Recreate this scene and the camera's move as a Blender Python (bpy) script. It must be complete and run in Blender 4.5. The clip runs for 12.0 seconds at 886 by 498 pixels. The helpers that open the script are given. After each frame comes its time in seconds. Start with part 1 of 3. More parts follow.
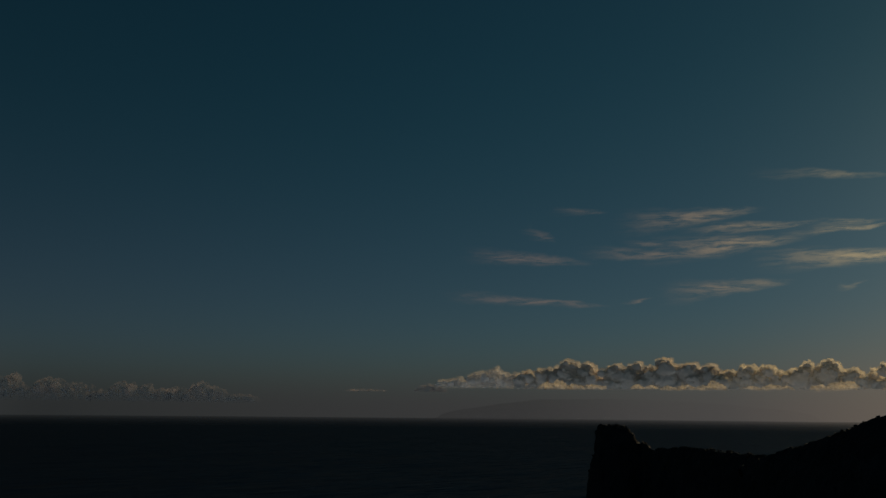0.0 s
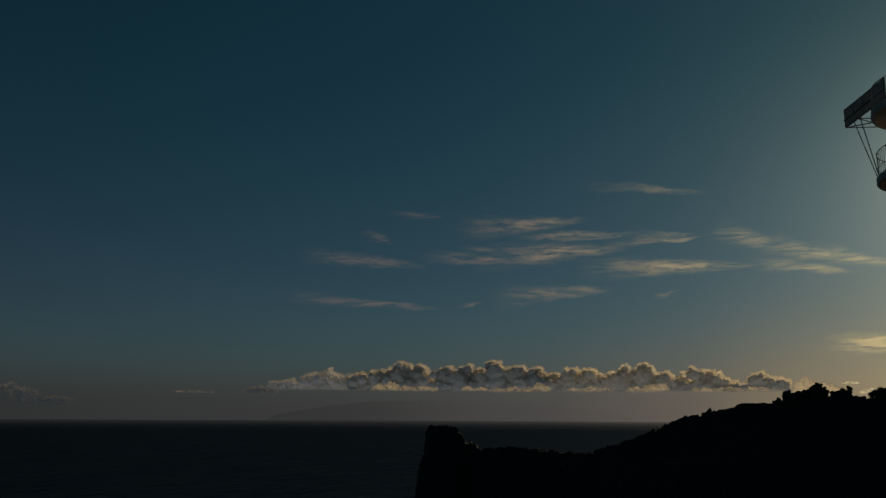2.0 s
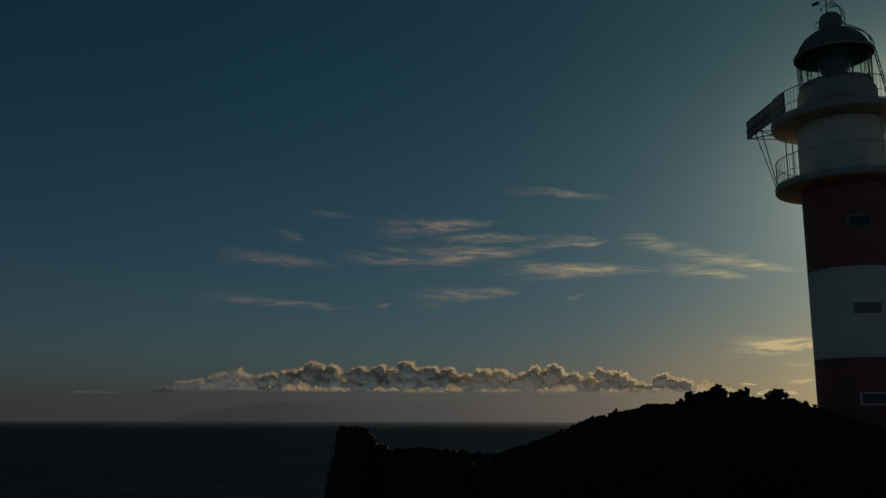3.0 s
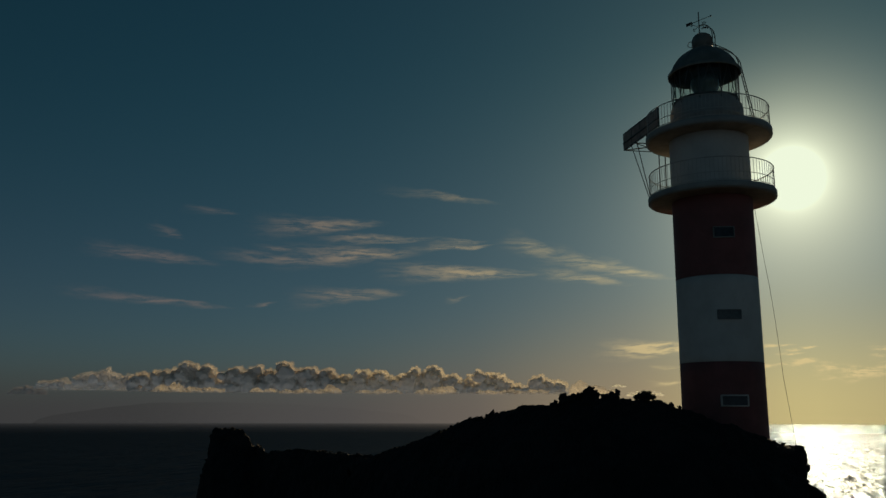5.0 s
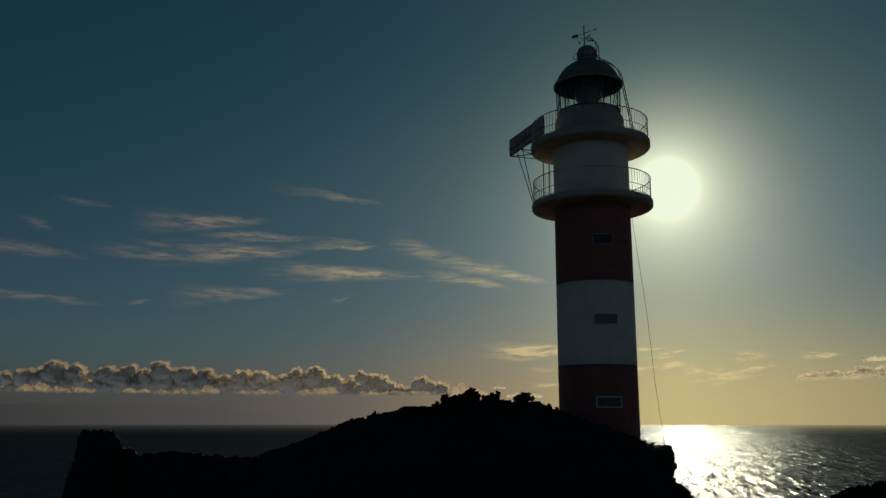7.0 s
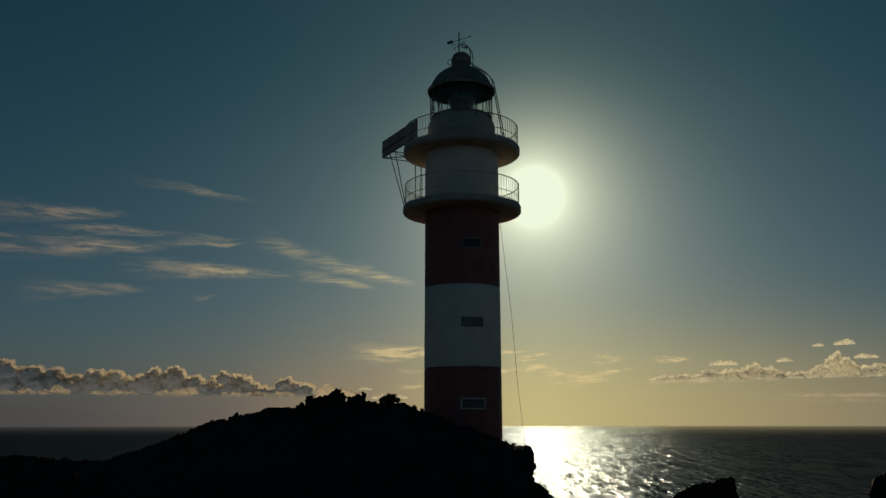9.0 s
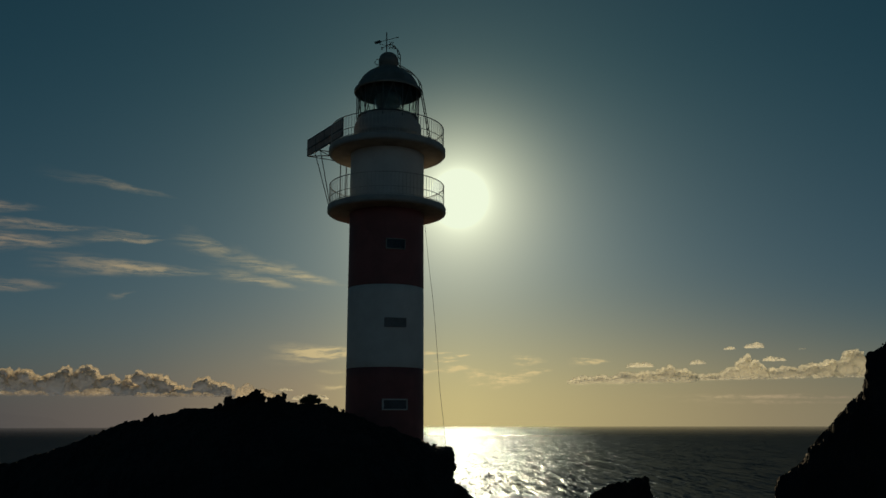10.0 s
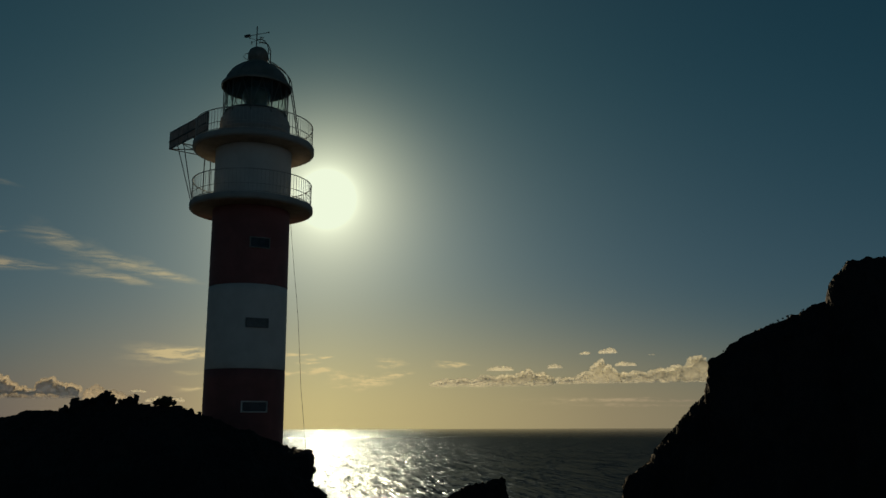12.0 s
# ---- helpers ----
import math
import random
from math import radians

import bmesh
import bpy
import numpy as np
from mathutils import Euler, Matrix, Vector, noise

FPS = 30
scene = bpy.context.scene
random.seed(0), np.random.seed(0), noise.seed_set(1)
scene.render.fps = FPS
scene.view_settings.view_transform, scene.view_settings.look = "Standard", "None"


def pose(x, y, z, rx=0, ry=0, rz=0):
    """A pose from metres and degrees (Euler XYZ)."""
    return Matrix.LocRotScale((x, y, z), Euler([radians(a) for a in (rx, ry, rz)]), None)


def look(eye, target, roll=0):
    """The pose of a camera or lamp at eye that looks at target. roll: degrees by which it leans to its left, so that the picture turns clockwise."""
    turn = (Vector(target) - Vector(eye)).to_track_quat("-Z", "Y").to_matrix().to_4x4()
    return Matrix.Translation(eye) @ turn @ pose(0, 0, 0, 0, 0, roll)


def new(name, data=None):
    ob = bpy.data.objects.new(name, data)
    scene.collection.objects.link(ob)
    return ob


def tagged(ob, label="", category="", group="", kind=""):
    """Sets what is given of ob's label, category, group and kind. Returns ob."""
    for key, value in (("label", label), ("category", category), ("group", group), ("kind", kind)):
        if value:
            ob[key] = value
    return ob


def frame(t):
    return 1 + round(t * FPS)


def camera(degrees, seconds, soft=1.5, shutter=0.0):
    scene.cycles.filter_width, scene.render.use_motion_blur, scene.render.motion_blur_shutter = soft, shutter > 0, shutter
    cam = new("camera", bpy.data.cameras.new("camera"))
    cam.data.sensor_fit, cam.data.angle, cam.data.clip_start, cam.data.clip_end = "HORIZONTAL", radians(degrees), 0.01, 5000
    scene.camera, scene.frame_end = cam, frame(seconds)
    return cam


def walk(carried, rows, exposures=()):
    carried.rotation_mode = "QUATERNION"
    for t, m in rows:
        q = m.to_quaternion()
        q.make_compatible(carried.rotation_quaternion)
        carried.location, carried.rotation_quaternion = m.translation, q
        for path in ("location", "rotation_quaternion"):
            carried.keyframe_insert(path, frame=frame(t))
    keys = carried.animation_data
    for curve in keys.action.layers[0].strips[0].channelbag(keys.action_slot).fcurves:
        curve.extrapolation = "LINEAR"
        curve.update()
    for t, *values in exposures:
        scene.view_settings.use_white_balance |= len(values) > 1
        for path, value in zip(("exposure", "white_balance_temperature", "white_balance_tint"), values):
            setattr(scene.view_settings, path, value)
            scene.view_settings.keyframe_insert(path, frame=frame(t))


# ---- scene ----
# ---- camera and its walk: a slow turn on one spot above the sea ----
EYE = 26.0
cam = camera(54.36, 12.0)
ROWS = [
    (0.0, 0.0, 10.79, -0.52), (0.5, -2.239, 10.84, -0.47), (1.0, -4.916, 10.885, -0.41), (1.5, -7.788, 10.926, -0.34),
    (2.0, -10.931, 10.963, -0.27), (2.5, -13.834, 10.997, -0.21), (3.0, -16.693, 11.027, -0.16), (3.2, -17.83, 11.037, -0.152), (4.8, -23.97, 11.116, -0.091), (5.0, -24.584, 11.125, -0.084),
    (5.5, -26.727, 11.145, -0.064), (6.0, -28.237, 11.165, -0.045), (6.5, -29.897, 11.184, -0.026), (7.0, -32.28, 11.203, -0.007), (7.2, -33.42, 11.211, 0.001), (8.8, -40.16, 11.279, 0.062),
    (9.0, -41.051, 11.287, 0.069), (9.5, -43.598, 11.312, 0.089), (10.0, -46.171, 11.339, 0.108), (10.5, -48.365, 11.368, 0.127),
    (11.0, -50.926, 11.401, 0.146), (11.5, -52.983, 11.437, 0.165), (12.0, -55.181, 11.476, 0.184),
]
EXPOSURES = [(0.0, -0.2), (3.0, -0.1), (5.0, 0.0), (12.0, 0.0)]
walk(cam, [(t, pose(0, 0, EYE, 90 + pitch, roll, yaw)) for t, yaw, pitch, roll in ROWS], EXPOSURES)

# ---- sky, sun ----
SUN_BEARING, SUN_HEIGHT = 47.3, 14.75      # degrees, clockwise from +y and above the horizon


def way(bearing, height=0.0):
    """The unit vector towards a bearing (clockwise from +y) and a height, in degrees."""
    b, h = radians(bearing), radians(height)
    return Vector((math.sin(b) * math.cos(h), math.cos(b) * math.cos(h), math.sin(h)))


def afar(bearing, metres, z):
    v = way(bearing)
    return Vector((v.x * metres, v.y * metres, z))


SUN_WAY = way(SUN_BEARING, SUN_HEIGHT)
sun = new("sun", bpy.data.lights.new("sun", "SUN"))
sun.data.energy, sun.data.angle, sun.data.color = 3.8, radians(0.6), (1.0, 0.76, 0.45)
sun.matrix_world = look(SUN_WAY * 100, (0, 0, 0))


class Tree:
    """A node tree, with short ways to add and join nodes."""

    def __init__(self, tree):
        self.tree = tree
        tree.nodes.clear()

    def add(self, kind, inputs=(), **values):
        n = self.tree.nodes.new(kind)
        for key, value in values.items():
            setattr(n, key, value)
        for key, value in dict(inputs).items():
            if isinstance(value, bpy.types.NodeSocket):
                self.tree.links.new(value, n.inputs[key])
            else:
                n.inputs[key].default_value = value
        return n

    def math(self, op, a, b=0.0, c=0.0, clamp=False):
        return self.add("ShaderNodeMath", {0: a, 1: b, 2: c}, operation=op, use_clamp=clamp).outputs[0]

    def vec(self, op, a, b=(0, 0, 0)):
        return self.add("ShaderNodeVectorMath", {0: a, 1: b}, operation=op)

    def mix(self, f, a, b, kind="MIX"):
        n = self.add("ShaderNodeMix", {0: f, 6: a, 7: b}, data_type="RGBA", blend_type=kind)
        return n.outputs[2]

    def ramp(self, f, stops, interpolation="LINEAR"):
        n = self.add("ShaderNodeValToRGB", {0: f})
        n.color_ramp.interpolation = interpolation
        while len(n.color_ramp.elements) < len(stops):
            n.color_ramp.elements.new(1.0)
        for e, (at, col) in zip(n.color_ramp.elements, stops):
            e.position, e.color = at, (*col, 1) if len(col) == 3 else col
        return n.outputs[0]

    def noise(self, vector, scale, detail=4.0, rough=0.55, distortion=0.0):
        return self.add("ShaderNodeTexNoise", {"Vector": vector, "Scale": scale, "Detail": detail, "Roughness": rough, "Distortion": distortion}).outputs[0]

    def smooth(self, value, a, b):
        return self.add("ShaderNodeMapRange", {0: value, 1: a, 2: b, 3: 0.0, 4: 1.0}, interpolation_type="SMOOTHSTEP").outputs[0]


# wisps of high cloud: bearing, height, half length, half thickness, slope (degrees), density
SIDE_WISPS = [
    (9.16, 13.19, 1.52, 0.2, 0, 0.5), (6.58, 11.59, 1.15, 0.26, -20, 0.6), (5.56, 10.09, 3.91, 0.36, -4, 0.85), (5.49, 7.36, 4.9, 0.26, -4, 0.85),
    (12.79, 7.3, 0.81, 0.13, 6, 0.7), (16.09, 12.5, 4.05, 0.52, 3, 1.0), (20.16, 11.72, 4.11, 0.26, 0, 1.0), (18.01, 10.66, 4.65, 0.58, 3, 1.1),
    (13.3, 10.28, 3.74, 0.3, -2, 0.8), (13.44, 10.93, 1.38, 0.16, -2, 0.7), (25.09, 11.21, 3.01, 0.18, 2, 0.9), (25.44, 11.61, 2.2, 0.22, 0, 0.45),
    (25.54, 9.56, 5.03, 0.46, -1, 1.1), (18.12, 7.98, 3.47, 0.46, 5, 1.0), (25.55, 7.87, 0.82, 0.15, 9, 0.55), (24.39, 14.59, 3.72, 0.24, -6, 0.42),
]
SUN_WISPS = [
    (30.53, 11.12, 1.92, 0.5, -16, 0.55), (34.5, 10.0, 3.2, 0.45, -13, 0.7), (36.8, 9.5, 2.6, 0.4, -13, 0.75), (33.8, 9.16, 2.99, 0.36, -10, 0.65),
    (38.4, 4.4, 3.4, 0.42, 1, 2.4), (38.9, 3.2, 0.8, 0.12, 2, 1.2), (39.1, 2.15, 1.3, 0.13, 0, 1.2),
]
LOW_WISPS = [
    (45.8, 4.44, 1.14, 0.09, 0, 1.6), (46.98, 4.21, 0.92, 0.13, 3, 1.9), (46.53, 3.9, 0.91, 0.11, 0, 1.2), (45.41, 3.23, 0.75, 0.11, 1, 1.5),
    (47.02, 3.36, 0.94, 0.21, 9, 1.6), (48.33, 3.0, 0.89, 0.33, -4, 1.2), (50.36, 2.77, 1.38, 0.38, 1, 2.4), (48.62, 2.44, 0.72, 0.15, 0, 1.8),
    (52.31, 3.16, 1.07, 0.21, 4, 1.8), (51.61, 3.97, 1.13, 0.33, -2, 0.8), (56.0, 3.8, 1.3, 0.17, 2, 1.9), (66.0, 1.5, 6.0, 0.16, 0, 1.3), (68.0, 1.15, 5.0, 0.12, 0, 0.8),
]


def make_world():
    world = bpy.data.worlds.new("evening_sky")
    scene.world = world
    world.use_nodes = True
    t = Tree(world.node_tree)
    d = t.vec("NORMALIZE", t.add("ShaderNodeTexCoord").outputs["Generated"]).outputs[0]
    xyz = t.add("ShaderNodeSeparateXYZ", {0: d}).outputs
    az = t.math("MULTIPLY", t.math("ARCTAN2", xyz[0], xyz[1]), 57.29578)
    el = t.math("MULTIPLY", t.math("ARCSINE", xyz[2]), 57.29578)
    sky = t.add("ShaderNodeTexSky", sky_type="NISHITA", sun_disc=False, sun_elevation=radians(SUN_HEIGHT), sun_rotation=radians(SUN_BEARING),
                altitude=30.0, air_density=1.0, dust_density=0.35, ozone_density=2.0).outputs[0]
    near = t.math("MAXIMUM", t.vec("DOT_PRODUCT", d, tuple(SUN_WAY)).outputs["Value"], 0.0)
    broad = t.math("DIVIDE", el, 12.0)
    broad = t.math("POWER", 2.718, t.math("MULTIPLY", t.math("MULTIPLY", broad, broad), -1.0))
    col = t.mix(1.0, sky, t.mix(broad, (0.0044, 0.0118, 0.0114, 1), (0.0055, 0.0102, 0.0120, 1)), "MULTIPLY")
    # salt haze along the horizon: bright below the sun, dull under the cloud bank
    side = t.math("DIVIDE", t.math("ADD", az, 180.0), 360.0)
    at_side = lambda bearing: (bearing + 180.0) / 360.0
    # stops at -150 and 150: unseen sky brightened to lift shaded clouds and tower
    haze = t.ramp(side, [(at_side(b), c) for b, c in ((-150, (0.37, 0.44, 0.50)), (-60, (0.11, 0.113, 0.12)), (-25, (0.026, 0.028, 0.029)), (5, (0.048, 0.047, 0.048)), (18, (0.074, 0.070, 0.068)),
                  (27, (0.127, 0.108, 0.090)), (37, (0.28, 0.215, 0.125)), (47, (0.53, 0.445, 0.185)), (57, (0.375, 0.312, 0.148)), (66, (0.268, 0.222, 0.124)), (82, (0.135, 0.13, 0.105)), (150, (0.37, 0.44, 0.50)))])
    low = t.math("DIVIDE", t.math("MAXIMUM", el, 0.0), t.math("MULTIPLY_ADD", t.math("POWER", near, 9), 3.4, 2.9))
    veil = t.math("POWER", 2.718, t.math("MULTIPLY", t.math("MULTIPLY", low, low), -1.0))
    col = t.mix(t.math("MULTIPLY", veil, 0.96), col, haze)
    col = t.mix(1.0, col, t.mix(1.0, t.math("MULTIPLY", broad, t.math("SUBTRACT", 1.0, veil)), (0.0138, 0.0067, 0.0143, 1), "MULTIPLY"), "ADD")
    # the bright air round the sun, and its dazzling disc
    below = t.math("ADD", t.math("MULTIPLY", t.smooth(el, 25.0, 9.0), 0.72), 0.28)
    for power, tint in ((9, (0.020, 0.0097, 0.011)), (30, (0.052, 0.043, 0.035)), (100, (0.196, 0.166, 0.118)), (300, (0.38, 0.37, 0.23)), (1100, (0.40, 0.44, 0.32)), (5200, (2.0, 2.2, 1.6))):
        glow = t.math("POWER", near, power)
        if power < 200:
            glow = t.math("MULTIPLY", glow, below)
        col = t.mix(1.0, col, t.mix(1.0, glow, (*tint, 1), "MULTIPLY"), "ADD")
    col = t.mix(1.0, col, (0.86, 0.94, 0.72, 1), "DARKEN")
    # high wisps, drawn out along the wind
    at = t.add("ShaderNodeCombineXYZ", {0: az, 1: el}).outputs[0]
    bent = at
    for grain, push in (((0.35, 1.1, 0), (2.0, 0.55, 0)), ((1.3, 3.4, 0), (0.6, 0.13, 0))):
        warp = t.add("ShaderNodeTexNoise", {"Vector": t.vec("MULTIPLY", at, grain).outputs[0], "Scale": 1.0, "Detail": 3.0}).outputs[1]
        bent = t.vec("ADD", bent, t.vec("MULTIPLY", t.vec("SUBTRACT", warp, (0.5, 0.5, 0.5)).outputs[0], push).outputs[0]).outputs[0]
    mask = None
    for b, h, length, thick, slope, dense in SIDE_WISPS + SUN_WISPS + [(*w[:5], w[5] * 1.5) for w in LOW_WISPS]:
        m = t.add("ShaderNodeMapping", {"Vector": bent, "Location": (b, h, 0), "Rotation": (0, 0, radians(slope)), "Scale": (length, thick * 1.5, 1)}, vector_type="TEXTURE").outputs[0]
        u, v, _ = t.add("ShaderNodeSeparateXYZ", {0: m}).outputs
        v = t.math("MULTIPLY", v, t.math("MULTIPLY_ADD", u, 0.8, 1.35))
        far = t.math("SQRT", t.math("MULTIPLY_ADD", u, u, t.math("MULTIPLY", v, v)))
        head = t.math("MULTIPLY_ADD", u, 0.3 * dense, 0.8 * dense)
        one = t.math("MULTIPLY", t.smooth(far, 1.3, 0.05), head)
        mask = one if mask is None else t.math("MAXIMUM", mask, one)
    fibre = t.noise(t.vec("MULTIPLY", bent, (0.5, 3.8, 0)).outputs[0], 1.0, 7.0, 0.62)
    puff = t.smooth(t.noise(t.vec("MULTIPLY", at, (1.6, 5.0, 0)).outputs[0], 1.0, 5.0, 0.62), 0.36, 0.60)
    fibre = t.math("MULTIPLY", fibre, t.math("SUBTRACT", 1.0, t.math("MULTIPLY", t.smooth(az, 42.0, 46.0), t.math("MULTIPLY_ADD", puff, -0.28, 0.24))))
    dens = t.math("MINIMUM", t.math("MULTIPLY", mask, t.smooth(fibre, 0.31, 0.68)), 1.0)
    lit = t.mix(t.math("POWER", near, 14), (0.19, 0.142, 0.125, 1), (0.86, 0.68, 0.31, 1))
    col = t.mix(t.math("MULTIPLY", dens, 0.8), col, lit)
    bg = t.add("ShaderNodeBackground", {"Color": col, "Strength": 1.0}).outputs[0]
    t.add("ShaderNodeOutputWorld", {"Surface": bg})


make_world()


# ---- materials ----
def material(name, colour, rough=0.6, metal=0.0, spots=None, scale=4.0, fine=40.0, bump=0.15, vary=0.35, depth=0.02, spec=0.5):
    """A painted, stony or metal surface with a coarse and a fine variation and a little relief."""
    m = bpy.data.materials.new(name)
    m.use_nodes = True
    t = Tree(m.node_tree)
    p = t.add("ShaderNodeTexCoord").outputs["Object"]
    big, small = t.noise(p, scale, 5.0, 0.6), t.noise(p, fine, 4.0, 0.6)
    c = (*colour, 1)
    dark = tuple(v * (1 - vary) for v in colour) + (1,)
    col = t.mix(t.smooth(big, 0.35, 0.65), dark, c)
    if spots:
        col = t.mix(t.math("MULTIPLY", t.smooth(t.noise(p, scale * 2.3, 6.0, 0.7), 0.58, 0.72), 0.7), col, (*spots, 1))
    col = t.mix(t.math("MULTIPLY", small, 0.35), col, dark)
    r = t.math("ADD", t.math("MULTIPLY", small, 0.25), rough - 0.12, clamp=True)
    h = t.math("ADD", t.math("MULTIPLY", big, 0.7), t.math("MULTIPLY", small, 0.3))
    n = t.add("ShaderNodeBump", {"Height": h, "Strength": bump, "Distance": depth}).outputs[0]
    b = t.add("ShaderNodeBsdfPrincipled", {"Base Color": col, "Roughness": r, "Metallic": metal, "Normal": n, "Specular IOR Level": spec})
    t.add("ShaderNodeOutputMaterial", {"Surface": b.outputs[0]})
    return m


LAVA = material("lava_rock", (0.032, 0.030, 0.029), 0.95, spots=(0.037, 0.033, 0.029), scale=0.8, fine=9.0, bump=0.6, depth=0.12, spec=0.15)
WHITE = material("white_paint", (0.6, 0.61, 0.59), 0.7, spots=(0.46, 0.44, 0.4), scale=0.9, fine=14.0, vary=0.14)
RED = material("red_paint", (0.23, 0.078, 0.074), 0.65, spots=(0.17, 0.07, 0.06), scale=0.9, fine=14.0, vary=0.25)
# brown base holds warm light thrown up by the sea; spots are stains
CONCRETE = material("warm_lit_stained_concrete", (0.42, 0.35, 0.28), 0.85, spots=(0.2, 0.13, 0.09), scale=1.1, fine=18.0, vary=0.35)
LANTERN = material("grey_lantern_paint", (0.33, 0.35, 0.34), 0.6, spots=(0.24, 0.22, 0.19), scale=1.2, fine=18.0, vary=0.2)
RAIL = material("grey_painted_railing", (0.5, 0.51, 0.5), 0.55, spots=(0.2, 0.12, 0.08), scale=3.0, fine=60.0)
IRON = material("dark_painted_iron", (0.06, 0.065, 0.065), 0.5, spots=(0.12, 0.06, 0.03), scale=3.0, fine=60.0)
# near-black colour that paints the shade under the dome
DOME_SHADE = material("dome_inner_shade", (0.035, 0.04, 0.04), 0.8, scale=2.0, fine=30.0, spec=0.15)
DOME = material("grey_green_metal", (0.23, 0.23, 0.205), 0.45, metal=0.3, spots=(0.1, 0.1, 0.09), scale=1.6, fine=30.0)
# pale back sheet, browned in colour for the warm light on it
PANEL = material("warm_lit_back_sheet", (0.48, 0.37, 0.31), 0.6, spots=(0.28, 0.2, 0.16), scale=3.0, fine=40.0, bump=0.05)
# middle window: rim and fill share this one grey
WINDOW_GREY = material("grey_window_fill", (0.17, 0.19, 0.2), 0.6, scale=5.0, fine=50.0, vary=0.3)
SHADE = material("dark_window_glass", (0.05, 0.065, 0.08), 0.2, scale=3.0, fine=30.0, bump=0.02, spec=0.15)
FRAME = material("pale_window_frame", (0.62, 0.62, 0.6), 0.5, scale=6.0, fine=50.0, vary=0.2)
LENS = material("lens_apparatus", (0.1, 0.12, 0.11), 0.25, metal=0.4, scale=4.0, fine=30.0)
LEAF = material("dry_shrub_leaves", (0.05, 0.06, 0.03), 0.85, scale=3.0, fine=30.0, vary=0.4)
BARK = material("shrub_bark", (0.09, 0.07, 0.05), 0.9, scale=6.0, fine=50.0)


def glass_material():
    m = bpy.data.materials.new("lantern_glass")
    m.use_nodes = True
    t = Tree(m.node_tree)
    g = t.add("ShaderNodeBsdfGlossy", {"Color": (0.9, 0.95, 0.92, 1), "Roughness": 0.03}).outputs[0]
    a = t.add("ShaderNodeBsdfTransparent", {"Color": (0.95, 0.97, 0.95, 1)}).outputs[0]
    s = t.add("ShaderNodeMixShader", {0: 0.03, 1: a, 2: g}).outputs[0]
    t.add("ShaderNodeOutputMaterial", {"Surface": s})
    return m


GLASS = glass_material()


def sea_material():
    m = bpy.data.materials.new("sea_water")
    m.use_nodes = True
    t = Tree(m.node_tree)
    p = t.add("ShaderNodeTexCoord").outputs["Object"]
    turned = t.add("ShaderNodeMapping", {"Vector": p, "Rotation": (0, 0, radians(47))}).outputs[0]
    lean = None
    for scale, drawn, steep in ((0.04, 0.24, 0.14), (0.26, 0.06, 0.85), (0.8, 0.1, 1.35), (2.2, 0.16, 0.9)):
        crests = t.vec("MULTIPLY", turned, (1.0, drawn, 1.0)).outputs[0]
        facet = t.add("ShaderNodeTexNoise", {"Vector": crests, "Scale": scale, "Detail": 3.0, "Roughness": 0.62}).outputs[1]
        v = t.vec("MULTIPLY", t.vec("SUBTRACT", facet, (0.5, 0.5, 0.5)).outputs[0], (steep * 2.1, steep * 0.95, 0)).outputs[0]
        lean = v if lean is None else t.vec("ADD", lean, v).outputs[0]
    n = t.vec("NORMALIZE", t.vec("ADD", lean, (0, 0, 1)).outputs[0]).outputs[0]
    gust = t.smooth(t.noise(turned, 0.004, 4.0, 0.6), 0.35, 0.7)
    rough = t.math("ADD", t.math("MULTIPLY", gust, 0.06), 0.07)
    deep = t.add("ShaderNodeBsdfDiffuse", {"Color": (0.0006, 0.0035, 0.0095, 1), "Normal": n}).outputs[0]
    shine = t.add("ShaderNodeBsdfGlossy", {"Color": (0.061, 0.077, 0.084, 1), "Roughness": rough, "Normal": n}).outputs[0]
    sheen = t.add("ShaderNodeBsdfGlossy", {"Color": (0.067, 0.091, 0.126, 1), "Roughness": 0.36, "Normal": n}).outputs[0]
    shine = t.add("ShaderNodeMixShader", {0: 0.28, 1: shine, 2: sheen}).outputs[0]
    f = t.add("ShaderNodeFresnel", {"IOR": 1.33, "Normal": n}).outputs[0]
    water = t.add("ShaderNodeMixShader", {0: f, 1: deep, 2: shine}).outputs[0]
    # haze put into the water as transparency that grows with distance from the shore
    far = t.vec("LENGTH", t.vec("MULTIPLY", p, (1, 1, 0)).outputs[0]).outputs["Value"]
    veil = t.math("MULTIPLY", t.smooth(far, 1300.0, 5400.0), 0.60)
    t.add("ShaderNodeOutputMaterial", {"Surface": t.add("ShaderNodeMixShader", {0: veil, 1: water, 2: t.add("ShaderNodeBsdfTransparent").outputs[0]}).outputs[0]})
    return m


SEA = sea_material()


